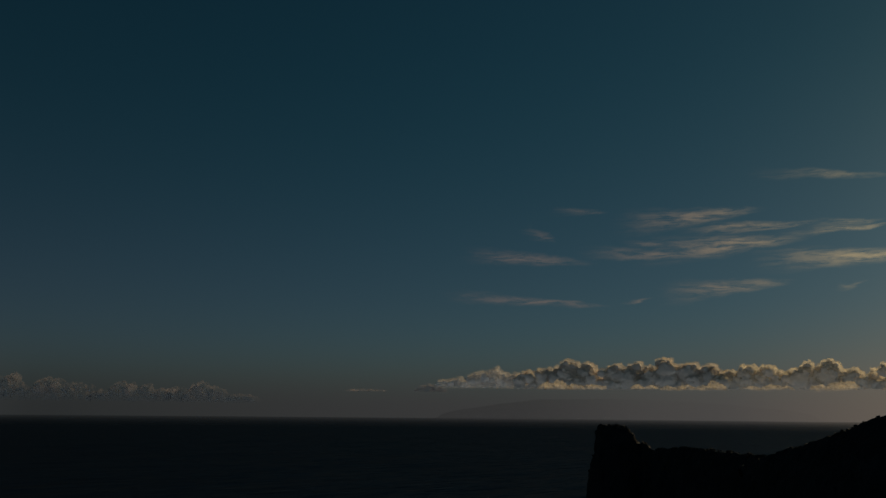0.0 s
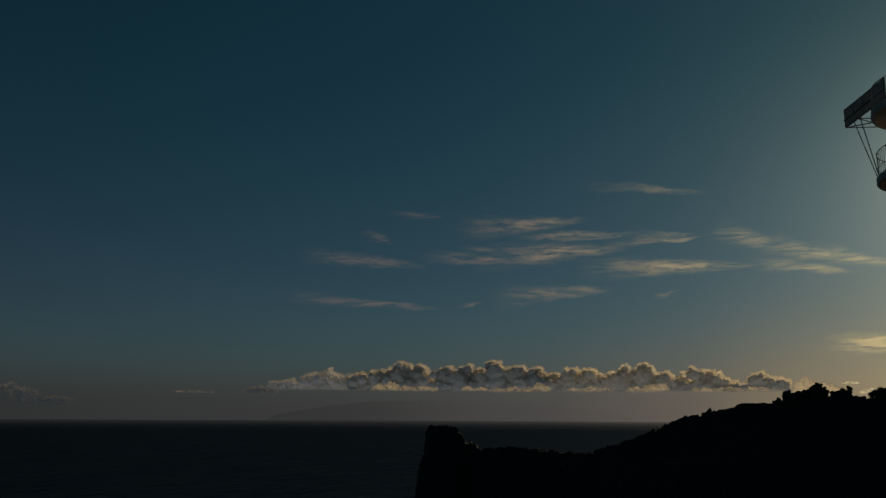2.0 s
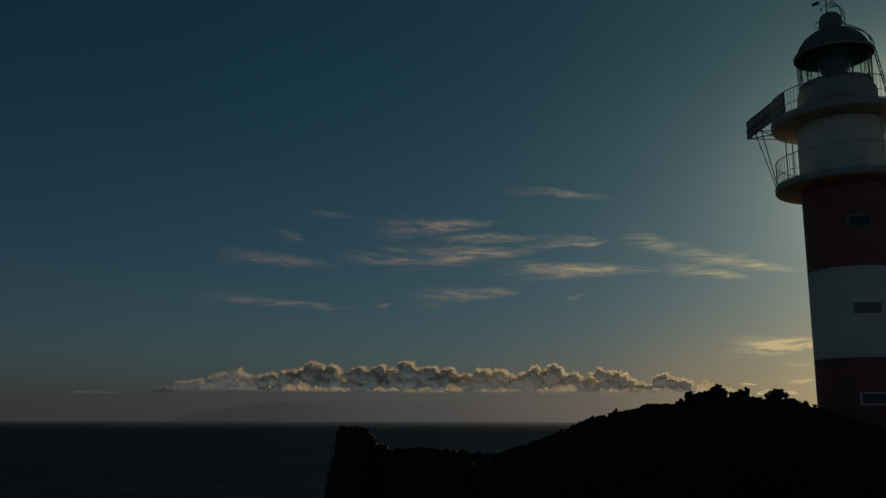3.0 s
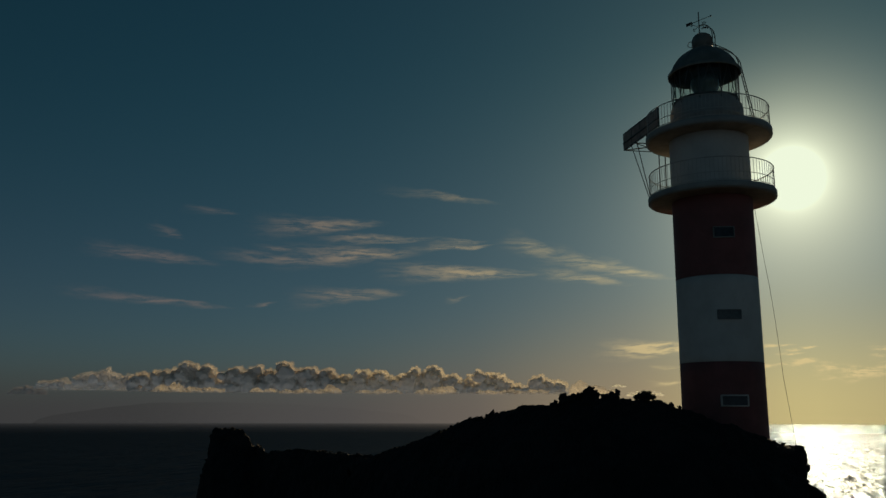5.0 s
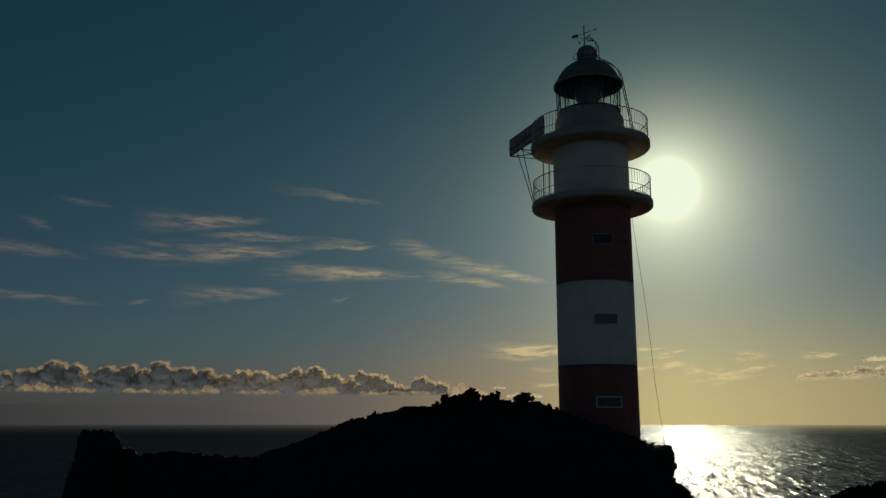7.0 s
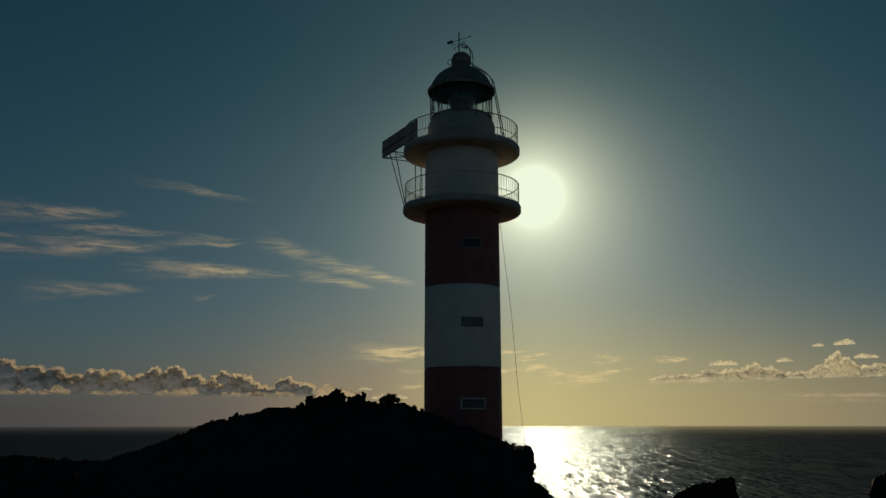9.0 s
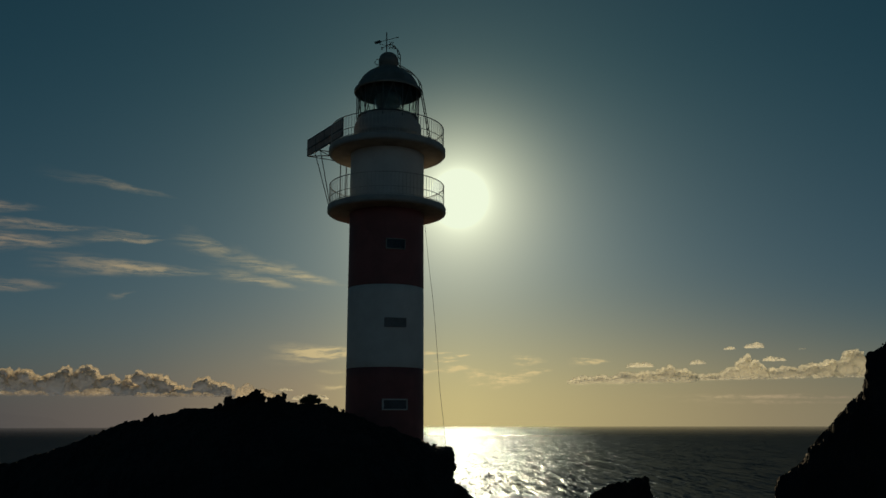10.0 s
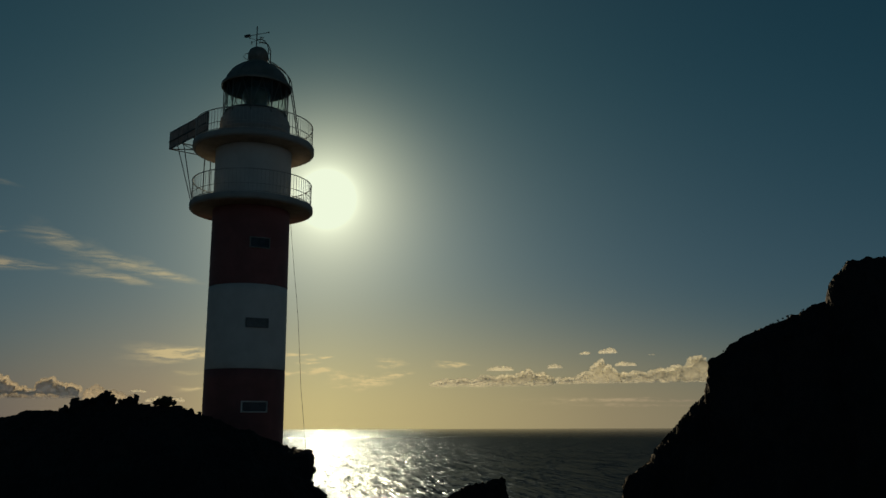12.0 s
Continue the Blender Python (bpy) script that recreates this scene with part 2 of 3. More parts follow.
def cloud_material(name, body, see_through, glow, thin_from=None):
    """Cloud droplets: shaded billows, some light passing through, and a foot turned transparent between two heights in
    place of haze.
    """
    m = bpy.data.materials.new(name)
    m.use_nodes = True
    t = Tree(m.node_tree)
    p = t.add("ShaderNodeTexCoord").outputs["Object"]
    n = t.add("ShaderNodeBump", {"Height": t.noise(p, 0.07, 5.0, 0.6), "Strength": 0.35, "Distance": 7.0}).outputs[0]
    a = t.add("ShaderNodeBsdfDiffuse", {"Color": (*body, 1), "Roughness": 1.0, "Normal": n}).outputs[0]
    b = t.add("ShaderNodeBsdfTranslucent", {"Color": (*body, 1), "Normal": n}).outputs[0]
    s = t.add("ShaderNodeMixShader", {0: glow, 1: a, 2: b}).outputs[0]
    e = t.add("ShaderNodeBsdfTransparent").outputs[0]
    clear = t.math("MULTIPLY_ADD", t.math("SUBTRACT", t.noise(p, 0.02, 3.0, 0.6), 0.5), 0.5 * see_through, see_through, clamp=True)
    if thin_from:
        z = t.math("MULTIPLY_ADD", t.noise(t.vec("MULTIPLY", p, (1, 1, 2)).outputs[0], 0.022, 4.0, 0.6), 40.0, t.add("ShaderNodeSeparateXYZ", {0: p}).outputs[2])
        clear = t.math("SUBTRACT", 1.0, t.math("MULTIPLY", t.smooth(z, thin_from[0] + 20, thin_from[1] + 20), t.math("SUBTRACT", 1.0, clear)))
    t.add("ShaderNodeOutputMaterial", {"Surface": t.add("ShaderNodeMixShader", {0: clear, 1: s, 2: e}).outputs[0]})
    return m


# (thin billows, sunlight's warmth in their colour; dense core to block the sun)
BANK_CLOUD = (cloud_material("sunlit_bank_billows", (0.72, 0.62, 0.49), 0.72, 0.72, (158, 200)), cloud_material("shaded_bank_core", (0.74, 0.68, 0.62), 0.10, 0.0, (136, 172)))
SUNWARD_CLOUD = (cloud_material("sunward_bank_billows", (0.84, 0.75, 0.57), 0.66, 0.74, (158, 200)), cloud_material("sunward_bank_core", (0.80, 0.74, 0.67), 0.27, 0.0, (136, 172)))
# side and far clouds: distance haze put in as see-through and duller colour
SIDE_CLOUD = (cloud_material("hazy_side_billows", (0.80, 0.72, 0.64), 0.76, 0.5, (142, 185)), cloud_material("hazy_side_core", (0.80, 0.80, 0.80), 0.45, 0.0, (142, 185)))
FAINT_CLOUD = (cloud_material("faint_far_billows", (0.66, 0.54, 0.50), 0.945, 0.5, (70, 150)), cloud_material("faint_far_core", (0.22, 0.28, 0.34), 0.78, 0.0, (50, 120)))
SCUD_CLOUD = (cloud_material("low_scud", (0.76, 0.67, 0.52), 0.68, 0.65, (122, 142)), None)
PALE_CLOUD = (cloud_material("backlit_ragged_billows", (0.92, 0.92, 0.80), 0.60, 0.86, (204, 246)), cloud_material("backlit_grey_core", (0.84, 0.82, 0.72), 0.50, 0.55, (206, 246)))
SCRAP_CLOUD = (cloud_material("backlit_cloud_scrap", (0.92, 0.92, 0.80), 0.62, 0.84), None)



def island_material():
    m = bpy.data.materials.new("far_island_in_haze")
    m.use_nodes = True
    t = Tree(m.node_tree)
    p = t.add("ShaderNodeTexCoord").outputs["Object"]
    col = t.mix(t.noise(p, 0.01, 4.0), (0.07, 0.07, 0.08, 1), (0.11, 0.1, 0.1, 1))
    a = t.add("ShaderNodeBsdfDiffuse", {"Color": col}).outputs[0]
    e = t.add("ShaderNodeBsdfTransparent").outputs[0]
    # haze put in as near-full transparency, stronger towards +x
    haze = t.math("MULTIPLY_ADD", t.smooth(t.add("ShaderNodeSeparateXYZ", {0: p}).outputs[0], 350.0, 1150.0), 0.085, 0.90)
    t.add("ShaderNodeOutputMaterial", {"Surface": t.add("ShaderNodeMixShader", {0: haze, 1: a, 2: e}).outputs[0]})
    return m


ISLAND = island_material()


# ---- mesh helpers ----
def mesh_object(name, verts, faces, mat, parent=None, smooth=False):
    me = bpy.data.meshes.new(name)
    me.from_pydata([tuple(v) for v in verts], [], faces)
    me.materials.append(mat)
    if smooth:
        me.polygons.foreach_set("use_smooth", [True] * len(me.polygons))
    me.update()
    ob = new(name, me)
    ob.parent = parent
    return ob


def part(name, bm, mat, parent, label="", smooth=False):
    me = bpy.data.meshes.new(name)
    bmesh.ops.recalc_face_normals(bm, faces=bm.faces)
    for f in bm.faces:
        f.smooth = smooth
    bm.to_mesh(me)
    bm.free()
    me.materials.append(mat)
    ob = new(name, me)
    ob.parent = parent
    if label:
        tagged(ob, label)
    return ob


def lathe(profile, seg=72, closed=False):
    """A turned body from a profile of (radius, height)."""
    bm = bmesh.new()
    rings = []
    for r, z in profile:
        if r < 1e-4:
            rings.append([bm.verts.new((0, 0, z))])
        else:
            rings.append([bm.verts.new((r * math.cos(2 * math.pi * i / seg), r * math.sin(2 * math.pi * i / seg), z)) for i in range(seg)])
    pairs = list(zip(rings, rings[1:])) + ([(rings[-1], rings[0])] if closed else [])
    for a, b in pairs:
        for i in range(seg):
            j = (i + 1) % seg
            if len(a) == 1 and len(b) == 1:
                continue
            if len(a) == 1:
                bm.faces.new((a[0], b[j], b[i]))
            elif len(b) == 1:
                bm.faces.new((a[i], a[j], b[0]))
            else:
                bm.faces.new((a[i], a[j], b[j], b[i]))
    return bm


def tube_into(bm, points, r, seg=8, closed=False):
    """A round bar along a line of points."""
    pts = [Vector(p) for p in points]
    n = len(pts)
    rings = []
    for i, p in enumerate(pts):
        a = pts[(i - 1) % n] if closed or i > 0 else p
        b = pts[(i + 1) % n] if closed or i < n - 1 else p
        d = (b - a).normalized()
        u = d.orthogonal().normalized() if abs(d.z) > 0.98 else d.cross(Vector((0, 0, 1))).normalized()
        v = d.cross(u)
        rings.append([bm.verts.new(p + r * (math.cos(2 * math.pi * k / seg) * u + math.sin(2 * math.pi * k / seg) * v)) for k in range(seg)])
    for i in range(n if closed else n - 1):
        a, b = rings[i], rings[(i + 1) % n]
        for k in range(seg):
            bm.faces.new((a[k], a[(k + 1) % seg], b[(k + 1) % seg], b[k]))
    if not closed:
        bm.faces.new(rings[0][::-1])
        bm.faces.new(rings[-1])


def tube(points, r, seg=8, closed=False):
    bm = bmesh.new()
    tube_into(bm, points, r, seg, closed)
    return bm


def box(sx, sy, sz, m=Matrix(), bevel=0.0):
    bm = bmesh.new()
    bmesh.ops.create_cube(bm, size=1.0, matrix=Matrix.Diagonal((sx, sy, sz, 1)))
    if bevel:
        bmesh.ops.bevel(bm, geom=bm.edges[:], offset=bevel, segments=2, affect="EDGES")
    bm.transform(m)
    return bm


def ring_points(r, z, n=96):
    return [(r * math.cos(2 * math.pi * i / n), r * math.sin(2 * math.pi * i / n), z) for i in range(n)]


# ---- sea ----
def make_sea():
    radii = [6.0 * (4950.0 / 6.0) ** (i / 60) for i in range(61)]
    seg = 240
    verts = [(r * math.sin(2 * math.pi * k / seg), r * math.cos(2 * math.pi * k / seg), 0.0) for r in radii for k in range(seg)]
    faces = [(i * seg + k, (i + 1) * seg + k, (i + 1) * seg + (k + 1) % seg, i * seg + (k + 1) % seg) for i in range(60) for k in range(seg)]
    faces.append(tuple(range(seg)))
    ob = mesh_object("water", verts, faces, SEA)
    return tagged(ob, "dark evening sea glittering under the low sun", "sea", kind="structure")


make_sea()


# ---- heaps of lumps under one skin ----
def unit_lump(seed, fine=2):
    bm = bmesh.new()
    bmesh.ops.create_icosphere(bm, subdivisions=fine, radius=1.0)
    for v in bm.verts:
        n = v.co.normalized()
        v.co = n * (1 + 0.22 * noise.noise(n * 2.1 + Vector((seed * 7.3, 0, 0))) + 0.12 * noise.noise(n * 4.7 + Vector((0, seed * 5.1, 0))))
    vs = np.array([v.co[:] for v in bm.verts])
    fs = np.array([[v.index for v in f.verts] for f in bm.faces])
    bm.free()
    return vs, fs


LUMPS = [unit_lump(i) for i in range(8)]
SMALL_LUMPS = [unit_lump(i, 1) for i in range(8)]


def skin(vs, fs, voxel, rough):
    """One closed skin over a heap of lumps, with a little unevenness."""
    vs, fs = np.concatenate(vs), np.concatenate(fs)
    me = bpy.data.meshes.new("heap")
    me.vertices.add(len(vs))
    me.vertices.foreach_set("co", vs.astype(np.float32).ravel())
    me.loops.add(len(fs) * 3)
    me.loops.foreach_set("vertex_index", fs.astype(np.int32).ravel())
    me.polygons.add(len(fs))
    me.polygons.foreach_set("loop_start", np.arange(0, len(fs) * 3, 3, dtype=np.int32))
    me.update(calc_edges=True)
    heap = new("heap", me)
    wrap = heap.modifiers.new("wrap", "REMESH")
    wrap.mode, wrap.voxel_size, wrap.use_smooth_shade = "VOXEL", voxel, True
    one = bpy.data.meshes.new_from_object(heap.evaluated_get(bpy.context.evaluated_depsgraph_get()))
    bpy.data.objects.remove(heap)
    if rough:
        co = np.empty(len(one.vertices) * 3, dtype=np.float32)
        one.vertices.foreach_get("co", co)
        co = co.reshape(-1, 3)
        for i, p in enumerate(co):
            v = Vector(p)
            co[i] += np.array(noise.noise_vector(v * 0.035)) * 4.0 * rough + np.array(noise.noise_vector(v * 0.11)) * 1.8 * rough
        one.vertices.foreach_set("co", co.ravel())
    one.materials.clear()
    one.update()
    return one


# ---- rock ----
def rough_vector(p, grain, steps=((0.6, 0.12), (1.5, 0.10), (3.6, 0.075), (8.0, 0.05), (17.0, 0.028))):
    v = Vector()
    for f, a in steps:
        v += noise.noise_vector(p * (f / grain)) * (a * grain)
    return v


def ridge(name, crest, facing, front, back, step, grain, label, cat="rock"):
    """A ridge of broken lava under a crest line; front and back: (distance, drop) across it."""
    pts = [Vector(p) for p in crest]
    line = []
    for a, b in zip(pts, pts[1:]):
        k = max(1, round((b - a).length / step))
        line += [a.lerp(b, i / k) for i in range(k)]
    line.append(pts[-1])
    fixed = Vector(facing).normalized() if facing else None

    def section(prof):
        out = []
        for (d0, h0), (d1, h1) in zip(prof, prof[1:]):
            k = max(2, min(14, round((d1 - d0) / (step * 2.5))))
            out += [(d0 + (d1 - d0) * i / k, h0 + (h1 - h0) * i / k) for i in range(k)]
        return out + [prof[-1]]

    across = [(-d, h) for d, h in section(back)[:0:-1]] + section(front)
    verts = []
    for p in line:
        face = fixed or -Vector((p.x, p.y, 0)).normalized()
        for d, h in across:
            q = p + face * d - Vector((0, 0, h))
            big = noise.noise_vector(q * 0.16) * min(1.0, abs(d) / 6)
            if not fixed:
                big = Vector((0, 0, big.z))
            verts.append(q + rough_vector(q, grain) + big)
    w = len(across)
    faces = [(i * w + j, i * w + j + 1, (i + 1) * w + j + 1, (i + 1) * w + j) for i in range(len(line) - 1) for j in range(w - 1)]
    ob = mesh_object(name, verts, faces, LAVA)
    return tagged(ob, label, cat, kind="structure"), line


def crest_of(spots):
    """Points of a crest from (bearing, height, distance)."""
    return [afar(b, r, EYE + r * math.tan(radians(h))) for b, h, r in spots]


HILL_CREST = crest_of([
    (18.5, -2.95, 50), (20.54, -2.22, 48), (21.66, -1.85, 46.8), (23.25, -1.3, 45.5), (24.28, -0.88, 44.8), (25.11, -0.54, 44), (25.49, -0.27, 43.8), (26.5, 0.04, 43.4),
    (27.14, 0.18, 43), (27.69, 0.37, 42.6), (28.32, 0.46, 42.2), (29.75, 0.64, 41.6), (30.64, 0.80, 41.2), (31.43, 0.84, 41), (33.4, 1.10, 40.5), (35.0, 1.22, 40),
    (37.0, 1.24, 40), (38.3, 1.24, 40), (39.12, 0.95, 40), (39.72, 0.72, 40), (42.3, -0.34, 40), (44.9, -1.22, 40.5), (45.8, -1.42, 41), (46.75, -1.58, 41.4),
    (46.68, -2.3, 41.5), (46.5, -3.1, 41.5), (46.55, -3.4, 41.5), (47.35, -4.1, 41.4), (48.0, -4.8, 41.3), (49.5, -9, 41), (52, -16, 41)])
HEADLAND_CREST = crest_of([
    (8.3, -12, 78), (9.2, -5.1, 78), (9.54, -2.9, 78), (9.79, -1.95, 78), (9.87, -1.0, 78), (10.08, -0.58, 78), (10.5, -0.62, 77.5), (11.2, -0.58, 77), (11.78, -0.76, 76.5),
    (12.2, -1.3, 76), (12.62, -1.92, 75.3), (12.8, -1.66, 75), (13.02, -1.92, 74.6), (13.31, -2.15, 74), (15.2, -1.95, 70), (18.1, -2.1, 64), (20.1, -2.35, 60), (23, -2.7, 57)])
CLIFF_CREST = [
    (27.86, 13.59, 18.27), (28.43, 12.36, 23.02), (28.48, 12.24, 24.16), (28.54, 11.59, 24.60), (28.51, 11.12, 25.15), (28.58, 10.35, 26.00),
    (28.56, 9.81, 26.58), (28.59, 9.40, 26.92), (28.55, 9.22, 27.41), (28.56, 9.17, 27.99), (28.82, 8.34, 28.62), (29.00, 7.66, 28.97),
    (29.27, 6.60, 29.47), (29.49, 5.52, 29.84), (29.52, 5.36, 30.48), (29.60, 4.90, 31.02), (29.69, 4.28, 31.15), (30.33, 3.19, 30.99), (32.00, 0.00, 31.07), (35.45, -6.25, 29.78)]
STACK_CREST = [(49.52, 37.31, 16.18), (50.62, 34.92, 21.00), (50.93, 33.58, 21.84), (51.47, 31.79, 22.25), (51.46, 30.86, 22.49), (51.59, 30.63, 21.38), (52.22, 29.55, 16.50)]

hill, hill_line = ridge("hill", HILL_CREST, None, [(0, 0), (0.5, 0.25), (2, 1.2), (6, 3.4), (14, 6.0)], [(0, 0), (1, 0.15), (5, 1.0), (10, 2.2), (13, 8), (18, 28)],
                        0.05, 1.0, "black broken lava ridge in front of the lighthouse foot", "hill")
headland, headland_line = ridge("headland", HEADLAND_CREST, None, [(0, 0), (0.8, 0.5), (3, 3), (8, 8), (12, 24)], [(0, 0), (2, 0.5), (6, 2), (10, 26)],
                                0.09, 1.5, "black lava headland with an upright outcrop above the sea", "headland")
cliff, cliff_line = ridge("cliff", CLIFF_CREST, (-1, -0.25, 0), [(0, 0), (0.4, 0.5), (1.5, 2.5), (4, 6), (9, 10)], [(0, 0), (1, 0.3), (5, 2), (9, 8), (12, 31)],
                          0.05, 0.8, "steep black lava cliff rising beside the sea", "cliff")
stack, stack_line = ridge("sea_rock", STACK_CREST, (-0.85, -0.5, 0), [(0, 0), (0.6, 0.6), (2, 4), (5, 24)], [(0, 0), (1, 0.6), (3, 6), (6, 24)],
                          0.07, 1.1, "black lava rock standing over the glittering sea")


def make_ground():
    """The lava shelf that the camera stands on; it climbs into the ridge and the cliff and drops to the sea elsewhere."""
    n, half = 290, 44.0
    verts, faces = [], []
    for j in range(n + 1):
        for i in range(n + 1):
            x, y = half * (2 * i / n - 1), half * (2 * j / n - 1)
            r, b = math.hypot(x, y), math.degrees(math.atan2(x, y)) % 360
            far = max(0.0, min(1.0, (r - 12) / 14))
            join = max(0.0, 1 - abs(b - 29) / 19) if b < 60 else max(0.0, 1 - abs(b - 105) / 36)
            join = min(1.0, join * 3)
            low = -1.7 - 3.0 * far - max(0, r - 26) * 0.35
            sea = -1.7 - 9.0 * far - max(0, r - 20) * 1.2
            q = Vector((x, y, EYE + low * join + sea * (1 - join)))
            verts.append(q + rough_vector(q, 1.6) * min(1, r / 4))
    w = n + 1
    faces = [(j * w + i, j * w + i + 1, (j + 1) * w + i + 1, (j + 1) * w + i) for j in range(n) for i in range(n)]
    return tagged(mesh_object("ground", verts, faces, LAVA), "black lava shelf above the sea", "ground", kind="structure")


make_ground()


def stone_mesh(seed, tall=0.8):
    """A broken, pitted lump of lava, about one across."""
    bm = bmesh.new()
    bmesh.ops.create_icosphere(bm, subdivisions=3, radius=0.5)
    off = Vector((seed * 3.7, seed * 1.9, 0))
    for v in bm.verts:
        n = v.co.normalized()
        cell = noise.cell(n * 1.7 + off)
        v.co = n * (0.42 + 0.16 * noise.noise(n * 1.8 + off) + 0.10 * noise.noise(n * 4.2 + off) + 0.06 * noise.noise(n * 9.0 + off) + 0.05 * cell)
        v.co.z *= tall
    me = bpy.data.meshes.new("stone")
    bm.to_mesh(me)
    bm.free()
    me.materials.append(LAVA)
    return me


STONES = [stone_mesh(i, 0.65 + 0.09 * i) for i in range(8)]


def strew(owner, line, count, small, large, skip, seed):
    """Loose stones along a crest, parts of their ridge."""
    rnd = random.Random(seed)
    for _ in range(count):
        p = line[rnd.randrange(skip, len(line))]
        size = small + (large - small) * rnd.random() ** 3
        o = new("stone", STONES[rnd.randrange(8)])
        o.parent = owner
        o.matrix_local = pose(p.x + rnd.uniform(-0.5, 0.5) * size, p.y + rnd.uniform(-0.5, 0.5) * size, p.z + size * rnd.uniform(-0.5, -0.14), rnd.uniform(-25, 25), rnd.uniform(-25, 25), rnd.uniform(0, 360)) @ Matrix.Diagonal((size, size, size, 1))


def crag(heads, r, foot, seed, label, size=1.0):
    """A knobbly outcrop of welded lava lumps. heads: bearing, top height, half width, in degrees, at distance r; foot: its depth below the tops, metres."""
    rnd = random.Random(seed)
    deg = r * math.pi / 180
    vs, fs, count = [], [], 0
    for b, top, half in heads:
        high, wide = EYE + r * math.tan(radians(top)), half * deg
        lumps = []
        for k in range(22):
            rad = wide * rnd.uniform(0.5, 0.8) * size
            lumps.append((rad, high - rad * 0.9 - wide * 0.25 * (k > 0) - (k // 2) / 10 * foot - rnd.uniform(0, 0.1) * (k > 0)))
        for k in range(9):
            rad = max(0.045, wide * rnd.uniform(0.18, 0.4) * size)
            lumps.append((rad, high - rad - rnd.uniform(0.0, 1.3) * wide))
        for rad, level in lumps:
            u = rnd.uniform(-1, 1) * max(0.0, wide - rad * 0.6)
            c = afar(b + u / deg, r + rnd.uniform(-0.5, 0.5) * wide * 1.6, level)
            v, face = LUMPS[rnd.randrange(8)]
            t = rnd.random() * 6.283
            rot = np.array([[math.cos(t), -math.sin(t), 0], [math.sin(t), math.cos(t), 0], [0, 0, 1]])
            vs.append((v @ rot.T) * (rad * rnd.uniform(0.8, 1.25), rad * rnd.uniform(0.8, 1.25), rad * rnd.uniform(0.75, 1.1)) + np.array(c))
            fs.append(face + count)
            count += len(v)
    me = skin(vs, fs, 0.035, 0)
    for v in me.vertices:
        p = v.co.copy()
        v.co = p + noise.noise_vector(p * 3.5) * 0.06 + noise.noise_vector(p * 9.0) * 0.04 + noise.noise_vector(p * 26.0) * 0.014
    for f in me.polygons:
        f.use_smooth = False
    me.name = "boulder"
    me.materials.append(LAVA)
    return tagged(new("boulder", me), label, "rock", group="blocks on the lava ridge")


crag([(31.74, 1.14, 0.20), (31.92, 1.22, 0.14)], 41.0, 0.6, 1, "small rounded lava block on the ridge")
crag([(32.36, 1.55, 0.20), (32.6, 1.66, 0.28), (32.95, 1.60, 0.30), (33.35, 1.64, 0.28), (33.6, 1.55, 0.2)], 40.6, 0.7, 2, "squat flat-topped black lava block on the ridge")
crag([(33.72, 1.88, 0.2), (34.0, 2.02, 0.24), (34.18, 2.10, 0.2), (34.45, 1.88, 0.2), (34.62, 1.74, 0.14), (34.1, 1.7, 0.5)], 40.4, 0.8, 3, "tallest knobbly black lava block on the ridge")
crag([(34.95, 1.56, 0.18), (35.25, 1.64, 0.22), (35.55, 1.72, 0.18), (35.82, 1.90, 0.13), (35.94, 1.80, 0.1), (35.5, 1.45, 0.45)], 40.2, 0.7, 4, "jagged black lava block with an upright point")
crag([(36.3, 1.33, 0.2), (36.6, 1.27, 0.25)], 40.1, 0.5, 5, "low black lava block beside the shrub")
crag([(27.74, 0.48, 0.13), (27.86, 0.61, 0.09)], 42.6, 0.4, 6, "small upright lava block on the slope")
crag([(45.2, -1.52, 0.4), (45.7, -1.64, 0.4), (46.2, -1.70, 0.4), (46.55, -1.76, 0.26)], 41.3, 0.35, 7, "flat overhanging lava block at the cliff edge")
crag([(46.62, -1.80, 0.2), (46.8, -1.86, 0.12), (46.72, -2.1, 0.16)], 41.4, 0.25, 9, "ragged lava corner at the cliff edge")
crag([(46.72, -2.52, 0.26), (46.92, -2.6, 0.14)], 41.4, 0.1, 8, "small lava knob below the cliff edge", 0.8)


def make_shrub():
    """A low cushion shrub on the ridge: short stems and a crown of small leaves with gaps."""
    rnd = random.Random(5)
    shrub = new("shrub")
    shrub.location = (24.41, 31.69, 26.74)
    tagged(shrub, "low dark cushion shrub growing on the lava ridge", "shrub")
    bm = bmesh.new()
    vs, fs = [], []
    for k in range(64):
        a, out = rnd.uniform(0, 6.283), 0.45 * rnd.random() ** 0.5
        tip = Vector((out * math.cos(a), out * math.sin(a), 0.04 + 0.40 * math.sqrt(max(0.0, 1 - (out / 0.5) ** 2)) * rnd.uniform(0.35, 1.08)))
        tube_into(bm, [(0.3 * tip.x, 0.3 * tip.y, 0), (0.55 * tip.x, 0.55 * tip.y, tip.z * 0.6), tuple(tip)], 0.014, 5)
        for _ in range(90):
            c = tip + Vector((rnd.gauss(0, 0.04), rnd.gauss(0, 0.04), rnd.gauss(0, 0.032)))
            u = Vector((rnd.gauss(0, 1), rnd.gauss(0, 1), rnd.gauss(0, 1))).normalized()
            w = u.orthogonal().normalized()
            i = len(vs)
            vs += [c + u * 0.035, c + w * 0.018, c - u * 0.035, c - w * 0.018]
            fs.append((i, i + 1, i + 2, i + 3))
    part("stems", bm, BARK, shrub)
    mesh_object("crown", vs, fs, LEAF, shrub)


make_shrub()


# ---- lighthouse ----
TOWER = (30.32, 33.25, EYE - 2.4)
H0 = 2.4        # the foot lies this far below the eye


